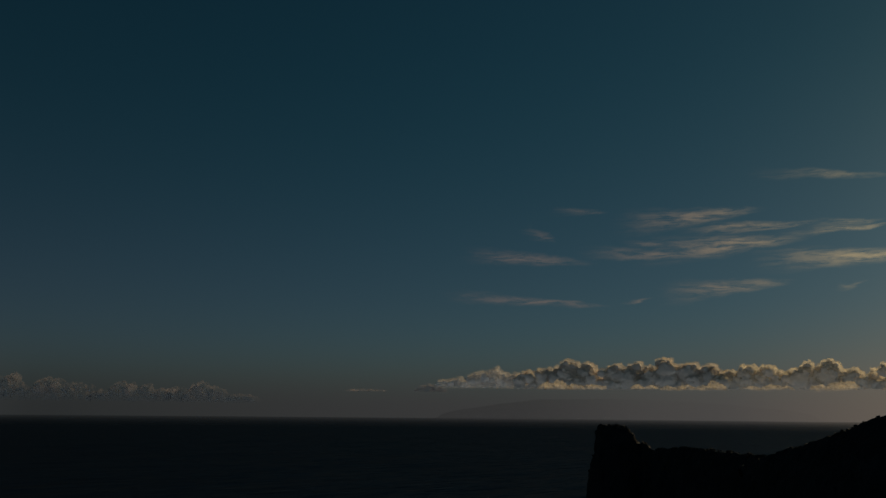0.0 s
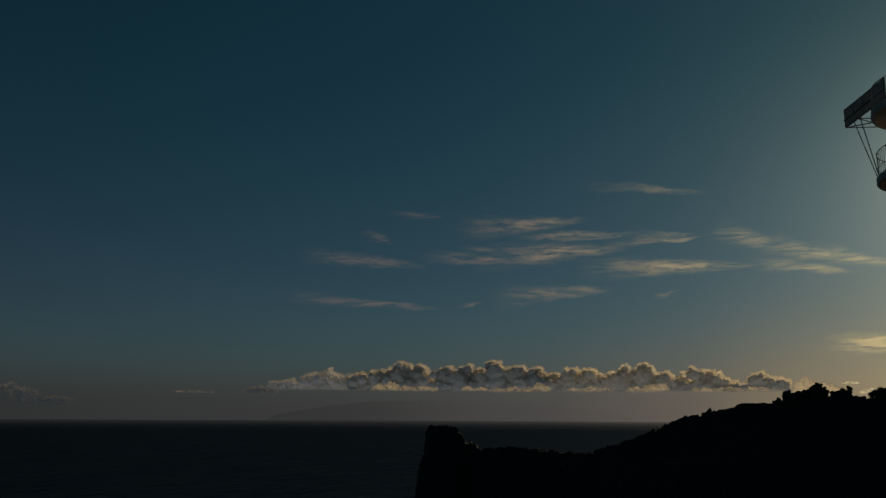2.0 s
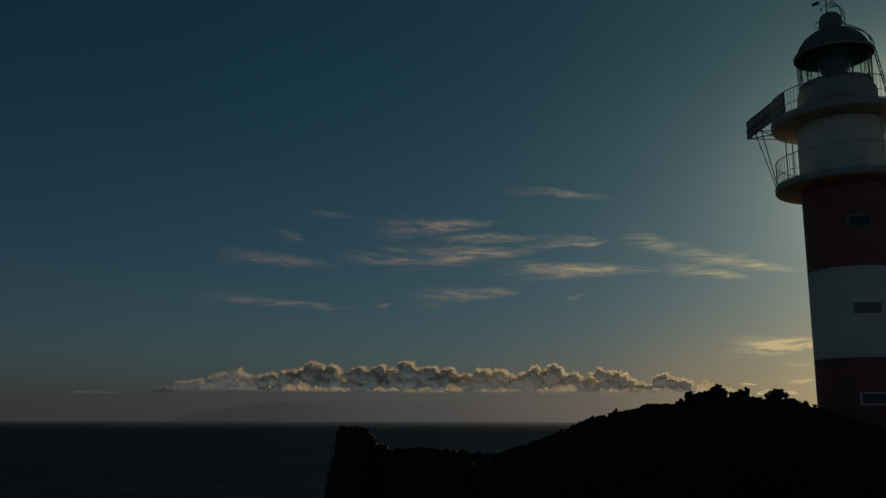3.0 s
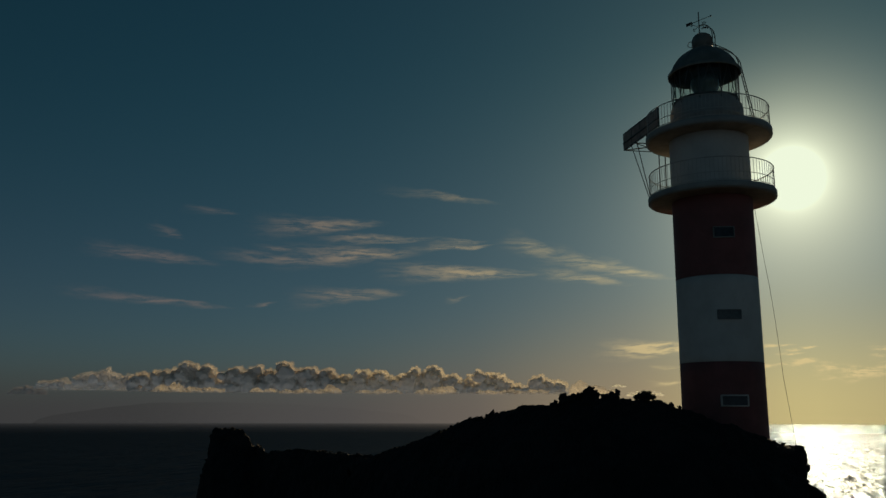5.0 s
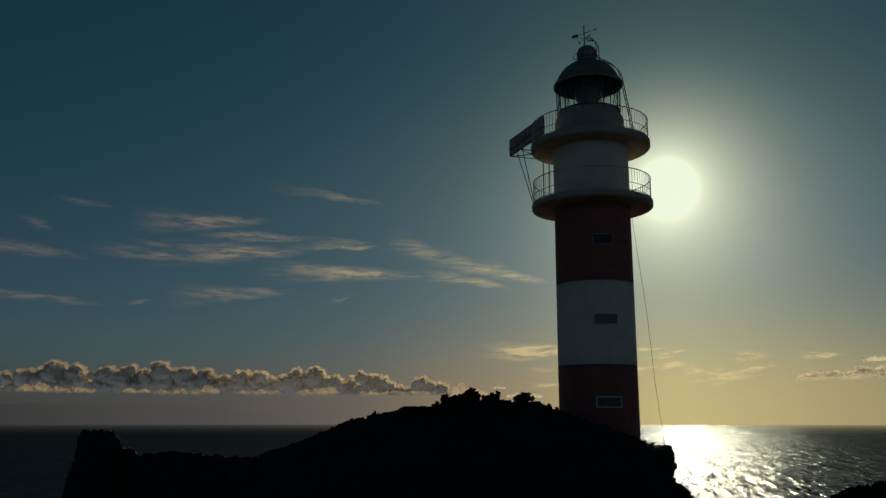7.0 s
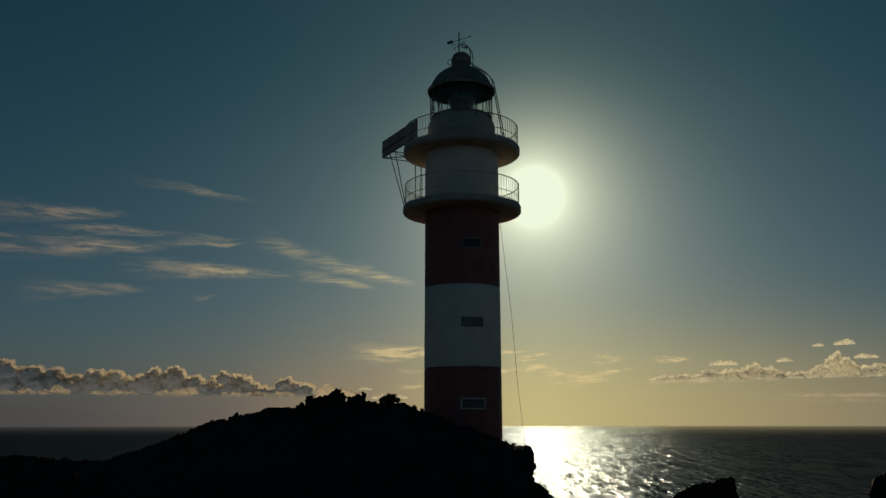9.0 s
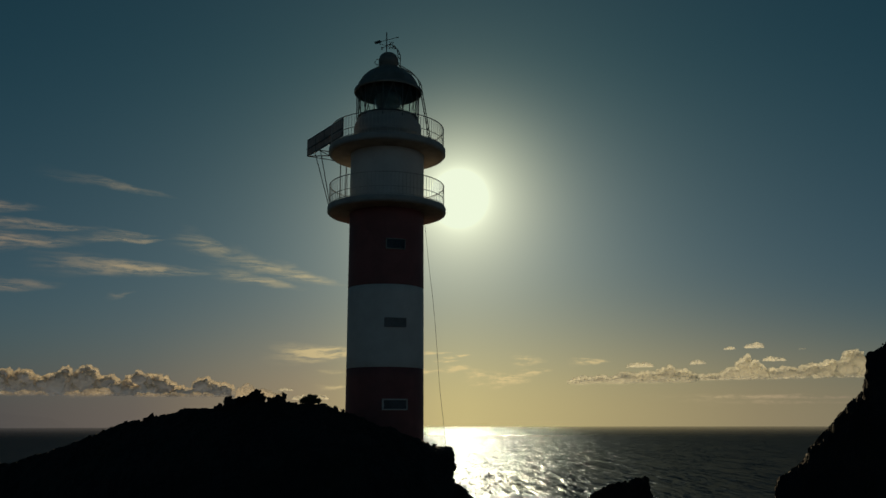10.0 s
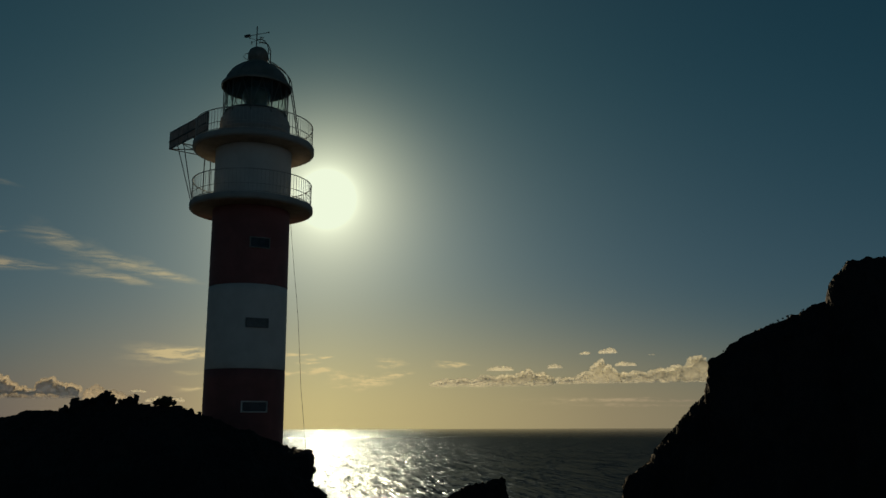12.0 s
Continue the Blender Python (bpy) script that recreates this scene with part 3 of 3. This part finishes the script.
def make_lighthouse():
    house = new("lighthouse")
    house.matrix_world = pose(*TOWER, 0, 0, -42.36)
    tagged(house, "tall round red and white banded lighthouse with two galleries", "lighthouse")
    z = lambda v: v + H0

    for a, b, mat, lab in ((-2.4, 2.68, RED, "dark red painted band"), (2.68, 6.84, WHITE, "white painted band"), (6.84, 10.95, RED, "dark red painted band"), (10.95, 14.2, WHITE, "white painted band")):
        n = 10
        part("band", lathe([(1.985, z(a) + 0.003)] + [(2.0 - 0.03 * max(0, v) / 13, z(v)) for v in [a + 0.015 + (b - a - 0.03) * i / n for i in range(n + 1)]] + [(1.96, z(b) - 0.003)]), mat, house, lab, True)

    # the two galleries
    for zs, zt, top, r in ((14.13, 14.46, 15.60, 3.05), (10.88, 11.2, 12.40, 3.06)):
        slab = part("gallery", lathe([(1.9, z(zt)), (r + 0.07, z(zt)), (r + 0.10, z(zt) - 0.03), (r + 0.10, z(zs) + 0.05), (r + 0.06, z(zs)), (2.0, z(zs)), (1.9, z(zs) + 0.05)], 96), LANTERN, house, "grey-white flat round gallery slab", True)
        part("soffit", lathe([(1.99, z(zs) - 0.004), (1.99, z(zs) - 0.03), (r - 0.06, z(zs) - 0.03), (r - 0.03, z(zs) - 0.004)], 96), CONCRETE, slab, "stained concrete underside with warm sea light in its colour")
        rail = part("railing", tube(ring_points(r, z(top)), 0.026, 8, True), RAIL, house, "grey painted iron railing", True)
        base = zt
        for f in (0.06, 0.38):
            part("rail", tube(ring_points(r, z(base + (top - base) * f)), 0.016, 6, True), RAIL, rail, "", True)
        first = None
        for i in range(96):
            a = 2 * math.pi * i / 96
            if first is None:
                first = part("baluster", tube([(0, 0, z(base)), (0, 0, z(top))], 0.011, 6), RAIL, rail)
                first.location = (r, 0, 0)
            else:
                o = new("baluster", first.data)
                o.parent, o.location = rail, (r * math.cos(a), r * math.sin(a), 0)

    # lantern: low wall, glazing, dome
    part("lantern_wall", lathe([(1.84, z(14.4)), (1.84, z(15.1)), (1.88, z(15.12)), (1.88, z(15.22)), (1.83, z(15.24)), (1.84, z(15.66)), (1.78, z(15.88)), (1.64, z(16.04)), (1.6, z(16.2)), (1.2, z(16.2))]), LANTERN, house, "grey curved lantern wall", True)
    glaze = part("glazing", lathe([(1.54, z(16.2)), (1.66, z(16.2)), (1.66, z(16.27)), (1.54, z(16.27))], 40, True), IRON, house, "clear lantern glass panes in iron bars")
    for i in range(10):
        a0 = 2 * math.pi * (i + 0.75) / 10
        r = 1.61 * math.cos(math.pi / 10)
        part("pane", box(0.014, 2 * 1.61 * math.sin(math.pi / 10) - 0.02, 1.46, pose(r * math.cos(a0), r * math.sin(a0), z(17.0), 0, 0, math.degrees(a0))), GLASS, glaze, "clear glass pane")
    for i in range(10):
        a0 = 2 * math.pi * (i + 0.25) / 10
        for a1, a2 in ((a0, a0 + math.pi / 10), (a0, a0 - math.pi / 10)):
            part("glazing_bar", tube([(1.64 * math.cos(a1), 1.64 * math.sin(a1), z(16.15)), (1.66 * math.cos(a2), 1.66 * math.sin(a2), z(17.80))], 0.02, 6), IRON, glaze)
        part("lantern_post", tube([(1.70 * math.cos(a0), 1.70 * math.sin(a0), z(15.95)), (1.72 * math.cos(a0), 1.72 * math.sin(a0), z(17.74))], 0.026, 8), IRON, glaze)
    part("lens", lathe([(0.0, z(16.2)), (0.55, z(16.2)), (0.6, z(16.45)), (0.55, z(16.8)), (0.7, z(17.1)), (0.8, z(17.4)), (0.6, z(17.7)), (0, z(17.8))], 32), LENS, house, "glass lens apparatus", True)
    dome_profile = [(1.82, z(17.71)), (1.84, z(17.70)), (1.86, z(17.73)), (1.86, z(17.86)), (1.77, z(17.92))]
    dome_profile += [(1.71 * math.cos(a) ** 2, z(17.88) + 1.60 * math.sin(a)) for a in [radians(4 + 53 * i / 12) for i in range(13)]]
    dome_profile += [(0.52, z(19.24)), (0.52, z(19.3))]
    dome = part("dome", lathe(dome_profile), DOME, house, "grey-green metal dome", True)
    # added inner sheet; its dark colour stands in for the dome's shade
    part("dome_shade_sheet", lathe([(1.815, z(17.71)), (1.60, z(17.80))] + [(1.64 * math.cos(a) ** 2, z(17.86) + 1.52 * math.sin(a)) for a in [radians(6 + 50 * i / 8) for i in range(9)]] + [(0, z(19.15))], 48), DOME_SHADE, dome, "dark sheet added inside the dome as its shade", True)
    for i in range(12):
        a = 2 * math.pi * i / 12
        part("rib", tube([(1.725 * math.cos(e) ** 2 * math.cos(a), 1.725 * math.cos(e) ** 2 * math.sin(a), z(17.88) + 1.615 * math.sin(e)) for e in [radians(4 + 53 * k / 12) for k in range(13)]], 0.022, 5), DOME, dome)
    part("ventilator", lathe([(0.48, z(19.2)), (0.48, z(19.36)), (0.54, z(19.42)), (0.54, z(19.74)), (0.5, z(19.8))] + [(0.5 * math.cos(radians(v)), z(19.8) + 0.33 * math.sin(radians(v))) for v in (10, 30, 50, 70)] + [(0, z(20.13))], 32), DOME, house, "round roof ventilator", True)
    part("handhold", tube([(-0.5, -0.1, z(19.35)), (-0.68, -0.1, z(19.38)), (-0.75, -0.1, z(19.5)), (-0.68, -0.1, z(19.66)), (-0.5, -0.1, z(19.7))], 0.02, 6), IRON, house)

    # weather vane
    vane = part("weather_vane", tube([(0, 0, z(20.08)), (0, 0, z(21.36))], 0.03, 8), IRON, house, "iron weather vane and lightning rod")
    vane.location = (-0.11, 0, 0)
    part("arrow", tube([(-0.55, 0.1, z(20.77)), (0.62, -0.1, z(21.03))], 0.016, 6), IRON, vane)
    part("tail", box(0.34, 0.02, 0.17, pose(-0.5, 0.09, z(20.79), 0, -13, -10), 0.005), IRON, vane)
    part("tip", lathe([(0, -0.05), (0.045, -0.02), (0.045, 0.02), (0, 0.05)], 12), IRON, vane).location = (0.62, -0.1, z(21.03))
    for i, letter in enumerate("NESW"):
        a = radians(35 + 90 * i)
        end = Vector((0.46 * math.cos(a), 0.46 * math.sin(a), z(20.55)))
        arm = part("compass_arm", tube([(0, 0, z(20.55)), tuple(end)], 0.012, 6), IRON, vane)
        cu = bpy.data.curves.new("letter", "FONT")
        cu.body, cu.size, cu.extrude, cu.align_x = letter, 0.24, 0.01, "CENTER"
        tmp = new("letter", cu)
        me = bpy.data.meshes.new_from_object(tmp.evaluated_get(bpy.context.evaluated_depsgraph_get()))
        bpy.data.objects.remove(tmp)
        me.materials.append(IRON)
        lo = new("letter", me)
        lo.parent = arm
        lo.matrix_local = pose(end.x, end.y, end.z - 0.08, 90, 0, 0)

    # roof ladder bent over the dome
    def ladder_line(y):
        pts = [(2.46, y, z(14.5)), (2.34, y, z(15.2)), (2.0, y, z(17.2)), (1.90, y, z(17.75))]
        pts += [(1.86 * math.cos(radians(e)) ** 2 + 0.02, y, z(17.88) + 1.70 * math.sin(radians(e))) for e in (6, 14, 22, 30, 38, 46, 54)]
        pts += [(0.62, y, z(19.45)), (0.63, y, z(19.75)), (0.62, y, z(19.98)), (0.56, y, z(20.2)), (0.44, y, z(20.38)), (0.28, y, z(20.48)), (0.1, y, z(20.52)), (-0.06, y, z(20.5))]
        spin = Matrix.Rotation(radians(-20), 3, "Z")
        pts = [tuple(spin @ Vector(p)) for p in pts]
        return pts
    ladder = part("ladder", tube(ladder_line(-0.2), 0.025, 6), IRON, house, "curved iron ladder over the dome")
    part("side_rail", tube(ladder_line(0.2), 0.025, 6), IRON, ladder)
    a, b = ladder_line(-0.2), ladder_line(0.2)
    for i in range(len(a) - 1):
        k = max(1, round((Vector(a[i + 1]) - Vector(a[i])).length / 0.3))
        for j in range(k):
            part("rung", tube([Vector(a[i]).lerp(Vector(a[i + 1]), j / k), Vector(b[i]).lerp(Vector(b[i + 1]), j / k)], 0.015, 5), IRON, ladder)

    # windows one above another
    for x0, x1, z0, z1, f, rim, fill in ((-0.16, 1.14, 0.575, 1.12, 0.055, FRAME, SHADE), (-0.08, 1.05, 4.66, 5.12, 0.03, WINDOW_GREY, WINDOW_GREY), (-0.05, 0.97, 8.62, 9.16, 0.035, LANTERN, SHADE)):
        cx = (x0 + x1) / 2
        a = math.asin(cx / 2.0)
        m = pose(0, 0, 0, 0, 0, math.degrees(a)) @ pose(0, -2.0, z((z0 + z1) / 2))
        w, h = (x1 - x0) * 0.98, z1 - z0
        win = part("window", box(w - 0.06, 0.06, h - 0.06, m @ pose(0, -0.005, 0)), fill, house, "small dark window")
        for sx, sz, dx, dz in ((w, f, 0, (h - f) / 2), (w, f, 0, -(h - f) / 2), (f, h - 2 * f, (w - f) / 2, 0), (f, h - 2 * f, -(w - f) / 2, 0)):
            part("frame_bar", box(sx, 0.16, sz, m @ pose(dx, -0.02, dz), 0.008), rim, win)

    # solar panels on a bracket outside the upper gallery
    a, b = Vector((-2.40, -1.0, 0)), Vector((-4.55, 2.75, 0))
    along = (b - a).normalized()
    ang = math.degrees(math.atan2(along.y, along.x))
    mid = (a + b) / 2
    rack = part("solar_rack", box((b - a).length, 0.06, 0.07, pose(mid.x, mid.y, z(15.86), 0, 0, ang)), IRON, house, "iron bracket carrying solar panels outside the gallery")
    for i in range(3):
        c = a.lerp(b, (i + 0.5) / 3)
        part("solar_panel", box((b - a).length / 3 - 0.03, 0.045, 0.86, pose(c.x, c.y, z(15.40), 0, 0, ang), 0.006), PANEL, rack, "solar panel seen from its back, warm light in its colour")
    part("rack_rail", box((b - a).length, 0.06, 0.07, pose(mid.x, mid.y, z(14.92), 0, 0, ang)), IRON, rack)
    part("rack_rail", box((b - a).length, 0.05, 0.05, pose(mid.x - 0.05, mid.y - 0.03, z(15.3), 0, 0, ang)), IRON, rack)
    for i in range(5):
        c = a.lerp(b, i / 4)
        part("rack_post", box(0.06, 0.06, 1.0, pose(c.x, c.y, z(15.4), 0, 0, ang)), IRON, rack)
    for i in range(4):
        p, q = a.lerp(b, i / 4), a.lerp(b, (i + 1) / 4)
        part("rack_brace", tube([(p.x, p.y, z(14.92)), (q.x, q.y, z(15.2))], 0.02, 6), IRON, rack)
    for f in (0.35, 0.68, 1.0):
        c = a.lerp(b, f)
        inner = Vector((c.x, c.y, 0)).normalized() * 2.95
        part("bracket_arm", tube([(c.x, c.y, z(14.92)), (inner.x, inner.y, z(14.62))], 0.03, 6), IRON, rack)
        part("bracket_arm", tube([(c.x, c.y, z(14.92)), (inner.x, inner.y, z(14.25))], 0.025, 6), IRON, rack)
    for f, turn in ((0.62, 168), (0.78, 176)):
        c = a.lerp(b, f)
        foot = Vector((math.cos(radians(turn)), math.sin(radians(turn)), 0)) * 3.12
        part("strut", tube([(c.x, c.y, z(14.92)), (foot.x, foot.y, z(11.4))], 0.025, 6), IRON, rack, "thin strut down to the lower gallery")
    for x, y in ((-2.6, 1.6), (-2.3, 2.0)):
        part("strut", tube([(x, y, z(14.3)), (x, y, z(11.3))], 0.03, 6), IRON, rack)

    # slack earthing cable
    pts = [(2.05, 0.3, z(10.45)), (2.16, 0.3, z(9.4)), (2.30, 0.3, z(8.0)), (2.47, 0.3, z(6.6)), (2.60, 0.3, z(5.2)), (2.72, 0.3, z(3.6)), (2.83, 0.3, z(1.9)), (2.95, 0.3, z(0.8)), (3.06, 0.3, z(-0.2)), (3.2, 0.3, z(-1.6))]
    part("cable", tube(pts, 0.010, 6), IRON, house, "thin slack cable hanging beside the tower")


make_lighthouse()


# ---- clouds ----
def cumulus(heads, base, dist, mats, seed, label, grain=1.0):
    """A heap cloud of billows upon billows. heads: bearing, top height, half width, in degrees; base: its level foot."""
    rnd = random.Random(seed)
    deg = dist * math.pi / 180
    low = EYE + base * deg
    lumps = []

    def billow(c, r, roof, level):
        lumps.append((c, r))
        if level == 2 or r < 4.5 * grain:
            return
        for _ in range(9 if level == 0 else 5):
            up, turn = rnd.uniform(-0.35, 1.0), rnd.uniform(0, 6.283)
            flat = math.sqrt(1 - up * up)
            r2 = r * rnd.uniform(0.26, 0.46)
            c2 = c + Vector((flat * math.cos(turn), flat * math.sin(turn), up)) * r * rnd.uniform(0.78, 0.98)
            if c2.z + r2 < roof:
                billow(c2, r2, roof, level + 1)

    for b, top, half in heads:
        tall, wide = (top - base) * deg, half * deg
        for k in range(15 + int(7.0 * wide / tall)):
            u = 0.0 if k == 0 else rnd.uniform(-1, 1)
            r = min(tall * rnd.uniform(0.17, 0.33) * (1.7 if tall < 75 else 1.0), wide * 0.55)
            dome = math.sqrt(max(0.0, 1 - abs(u) ** 2.2))
            h = 1.0 if k == 0 else rnd.random() ** 0.7
            rise = h * dome * (tall - r * 1.25)
            billow(afar(b + u * half * 0.8, dist + rnd.uniform(-0.4, 0.4) * wide, low + max(r * 0.3, rise)), r, low + tall * 1.02, 0 if tall > 75 else 1)

    def heap(some):
        vs, fs, count = [], [], 0
        for at, size in some:
            v, f = (LUMPS if size > 11 * grain else SMALL_LUMPS)[rnd.randrange(8)]
            t = rnd.random() * 6.283
            rot = np.array([[math.cos(t), -math.sin(t), 0], [math.sin(t), math.cos(t), 0], [0, 0, 1]])
            w = (v @ rot.T) * (size * rnd.uniform(0.95, 1.2), size * rnd.uniform(0.95, 1.2), size * rnd.uniform(0.85, 1.0)) + np.array(at)
            foot = low + rnd.uniform(-5, 5) * grain
            w[:, 2] = np.where(w[:, 2] < foot, foot + (w[:, 2] - foot) * 0.3, w[:, 2])
            vs.append(w)
            fs.append(f + count)
            count += len(w)
        return vs, fs

    def trimmed(me):
        """Without the underside, which mostly lies in the transparent foot."""
        bm = bmesh.new()
        bm.from_mesh(me)
        bmesh.ops.delete(bm, geom=[v for v in bm.verts if v.co.z < low + 3 * grain], context="VERTS")
        bm.to_mesh(me)
        bm.free()
        return me

    mass = trimmed(skin(*heap(lumps), 3.0 * grain, grain))
    mass.name = "cumulus_cloud"
    mass.materials.append(mats[0])
    cloud = tagged(new("cumulus_cloud", mass), label, "cloud", group="clouds low over the sea")
    thick = 6.5 * grain
    # core set off from the sun, so it shades the body, not the rims
    dense = [(c - SUN_WAY * 19 * grain - Vector((0, 0, 2 * grain)), r - thick) for c, r in lumps if r > thick + 3 * grain]
    if mats[1] and dense:
        heart = trimmed(skin(*heap(dense), 4.0 * grain, grain))
        heart.name = "core"
        heart.materials.append(mats[1])
        core = new("core", heart)
        core.parent = cloud
        tagged(core, "dense grey cloud core")
    return cloud


BANK = "long bank of grey cumulus with sunlit tops"
PALE = "pale ragged heap cloud near the sun"
SCRAP = "small ragged scrap of cumulus"
PUFF = "small bright cumulus below the cloud bank"
cumulus([(5.6, 2.95, 0.94), (6.9, 3.15, 1.22), (8.3, 3.78, 1.49), (9.4, 3.6, 0.81), (10.4, 3.1, 1.35), (11.3, 3.48, 1.08), (12.6, 3.52, 1.22), (14.2, 3.8, 1.49), (15.8, 3.48, 1.22), (16.9, 3.35, 1.22)], 1.55, 4500, BANK_CLOUD, 1, BANK)
cumulus([(18.3, 3.1, 1.22), (19.5, 3.3, 1.08), (20.6, 3.27, 0.94), (21.8, 2.95, 1.08), (22.8, 3.5, 0.94), (23.9, 3.55, 1.08), (25.2, 3.05, 1.08), (27.0, 3.26, 1.08), (28.0, 3.12, 0.81), (28.9, 2.6, 0.81)], 1.55, 4450, SUNWARD_CLOUD, 2, BANK)
cumulus([(29.6, 2.35, 0.7), (30.1, 2.3, 0.81), (30.75, 2.96, 0.81), (31.4, 2.7, 0.68), (32.1, 2.58, 0.61)], 1.5, 4400, SUNWARD_CLOUD, 3, "small grey cumulus with a sunlit edge")
cumulus([(33.5, 2.5, 0.61), (34.5, 2.25, 0.68), (35.2, 1.95, 0.68)], 1.5, 4400, SCUD_CLOUD, 4, "thin pale cumulus near the horizon")
cumulus([(35.9, 2.2, 0.54)], 1.98, 4400, SCRAP_CLOUD, 14, SCRAP, 0.5)
cumulus([(37.6, 1.8, 1.35)], 1.4, 4400, SCRAP_CLOUD, 15, SCRAP, 0.6)
cumulus([(0.9, 2.5, 1.22), (2.3, 2.86, 1.22), (3.4, 3.12, 1.22), (4.8, 2.75, 1.08)], 1.6, 4550, SIDE_CLOUD, 5, "soft grey-brown cumulus over the sea")
cumulus([(-28.0, 2.2, 1.92), (-26.1, 2.25, 1.44), (-24.2, 2.03, 1.44), (-22.6, 1.75, 1.44), (-20.3, 1.88, 1.68), (-18.6, 1.78, 1.44), (-17.0, 1.6, 1.44), (-15.5, 1.95, 0.84), (-14.6, 1.65, 0.96), (-13.0, 1.25, 1.44)], 0.5, 4550, FAINT_CLOUD, 6, "dim low cumulus bank over the sea")
cumulus([(-5.4, 1.6, 1.08), (-4.4, 1.55, 0.81), (-0.9, 1.95, 1.08)], 1.35, 4550, FAINT_CLOUD, 7, SCRAP, 0.6)
for seed, foot, heads in ((21, 1.55, [(6.8, 2.15, 0.5), (7.5, 2.25, 0.5), (8.4, 2.05, 0.7), (9.6, 2.0, 0.9)]), (23, 1.6, [(12.5, 2.0, 0.35), (13.4, 1.95, 0.4)]), (24, 1.5, [(14.6, 1.9, 0.6), (15.6, 2.0, 0.7), (16.6, 1.95, 0.6), (17.3, 2.2, 0.5)]),
                          (26, 1.5, [(19.4, 1.9, 0.6), (20.6, 2.0, 0.6), (21.4, 1.9, 0.5)]), (28, 1.45, [(23.4, 1.98, 0.6), (24.3, 2.15, 0.6), (24.9, 2.2, 0.5)]), (29, 1.5, [(27.6, 1.9, 0.9), (29.0, 1.95, 0.9), (30.6, 1.95, 0.9)])):
    cumulus(heads, foot, 3600, SCUD_CLOUD, seed, PUFF, 0.6)
cumulus([(55.2, 2.98, 0.9), (56.3, 3.06, 1.05), (58.0, 3.25, 1.2), (59.4, 3.3, 1.05), (60.8, 3.55, 1.05), (61.7, 3.35, 0.75)], 2.32, 4450, PALE_CLOUD, 8, PALE, 1.0)
cumulus([(62.8, 3.05, 0.75), (64.0, 3.15, 1.05), (64.6, 3.45, 0.6), (65.05, 3.8, 0.55), (65.5, 4.18, 0.5), (65.9, 3.8, 0.45), (66.1, 3.6, 0.6)], 2.5, 4450, PALE_CLOUD, 9, PALE, 1.0)
cumulus([(67.7, 3.45, 1.05), (69.2, 3.58, 1.2), (70.2, 3.75, 0.9), (71.5, 4.33, 1.05), (73.2, 4.1, 1.5)], 2.52, 4450, PALE_CLOUD, 10, PALE, 1.0)
for seed, foot, heads in ((11, 3.4, [(58.6, 3.76, 0.55), (59.2, 3.82, 0.55)]), (16, 3.52, [(62.5, 3.88, 0.45)]), (12, 4.4, [(64.5, 4.66, 0.35)]), (13, 4.45, [(65.8, 4.78, 0.35), (66.1, 4.92, 0.35)]), (17, 3.62, [(66.9, 3.98, 0.5), (67.3, 3.9, 0.45)]), (18, 4.3, [(68.7, 4.4, 0.22)])):
    cumulus(heads, foot, 4450, SCRAP_CLOUD, seed, SCRAP, 0.6)


# ---- far island ----
def make_island():
    n = 60
    verts, faces = [], []
    for i in range(n + 1):
        u = i / n
        b = -0.5 + 27.0 * u
        top = 26 + 82 * math.sin(math.pi * min(1.0, u * 1.15) ** 0.86) ** 0.62 if 0 < u * 1.15 < 1 else 0.0
        top -= 26 * max(0.0, 1 - u * 4)
        top += 4 * noise.noise(Vector((u * 14, 0, 0)))
        for depth, f in ((-60, 0.0), (0, 1.0), (160, 0.0)):
            verts.append(afar(b, 4700 + depth, max(-2.0, top * f)))
    for i in range(n):
        for j in range(2):
            faces.append((i * 3 + j, i * 3 + 3 + j, i * 3 + 4 + j, i * 3 + 1 + j))
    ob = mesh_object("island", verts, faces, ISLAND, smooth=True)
    tagged(ob, "faint long island in the haze on the horizon", "island", kind="structure")


make_island()


# ---- loose stones of the crests ----
strew(hill, hill_line, 280, 0.06, 0.26, 40, 1)
strew(headland, headland_line, 200, 0.10, 0.36, 60, 2)
strew(cliff, cliff_line, 240, 0.03, 0.10, 40, 3)
strew(stack, stack_line, 60, 0.08, 0.3, 40, 4)
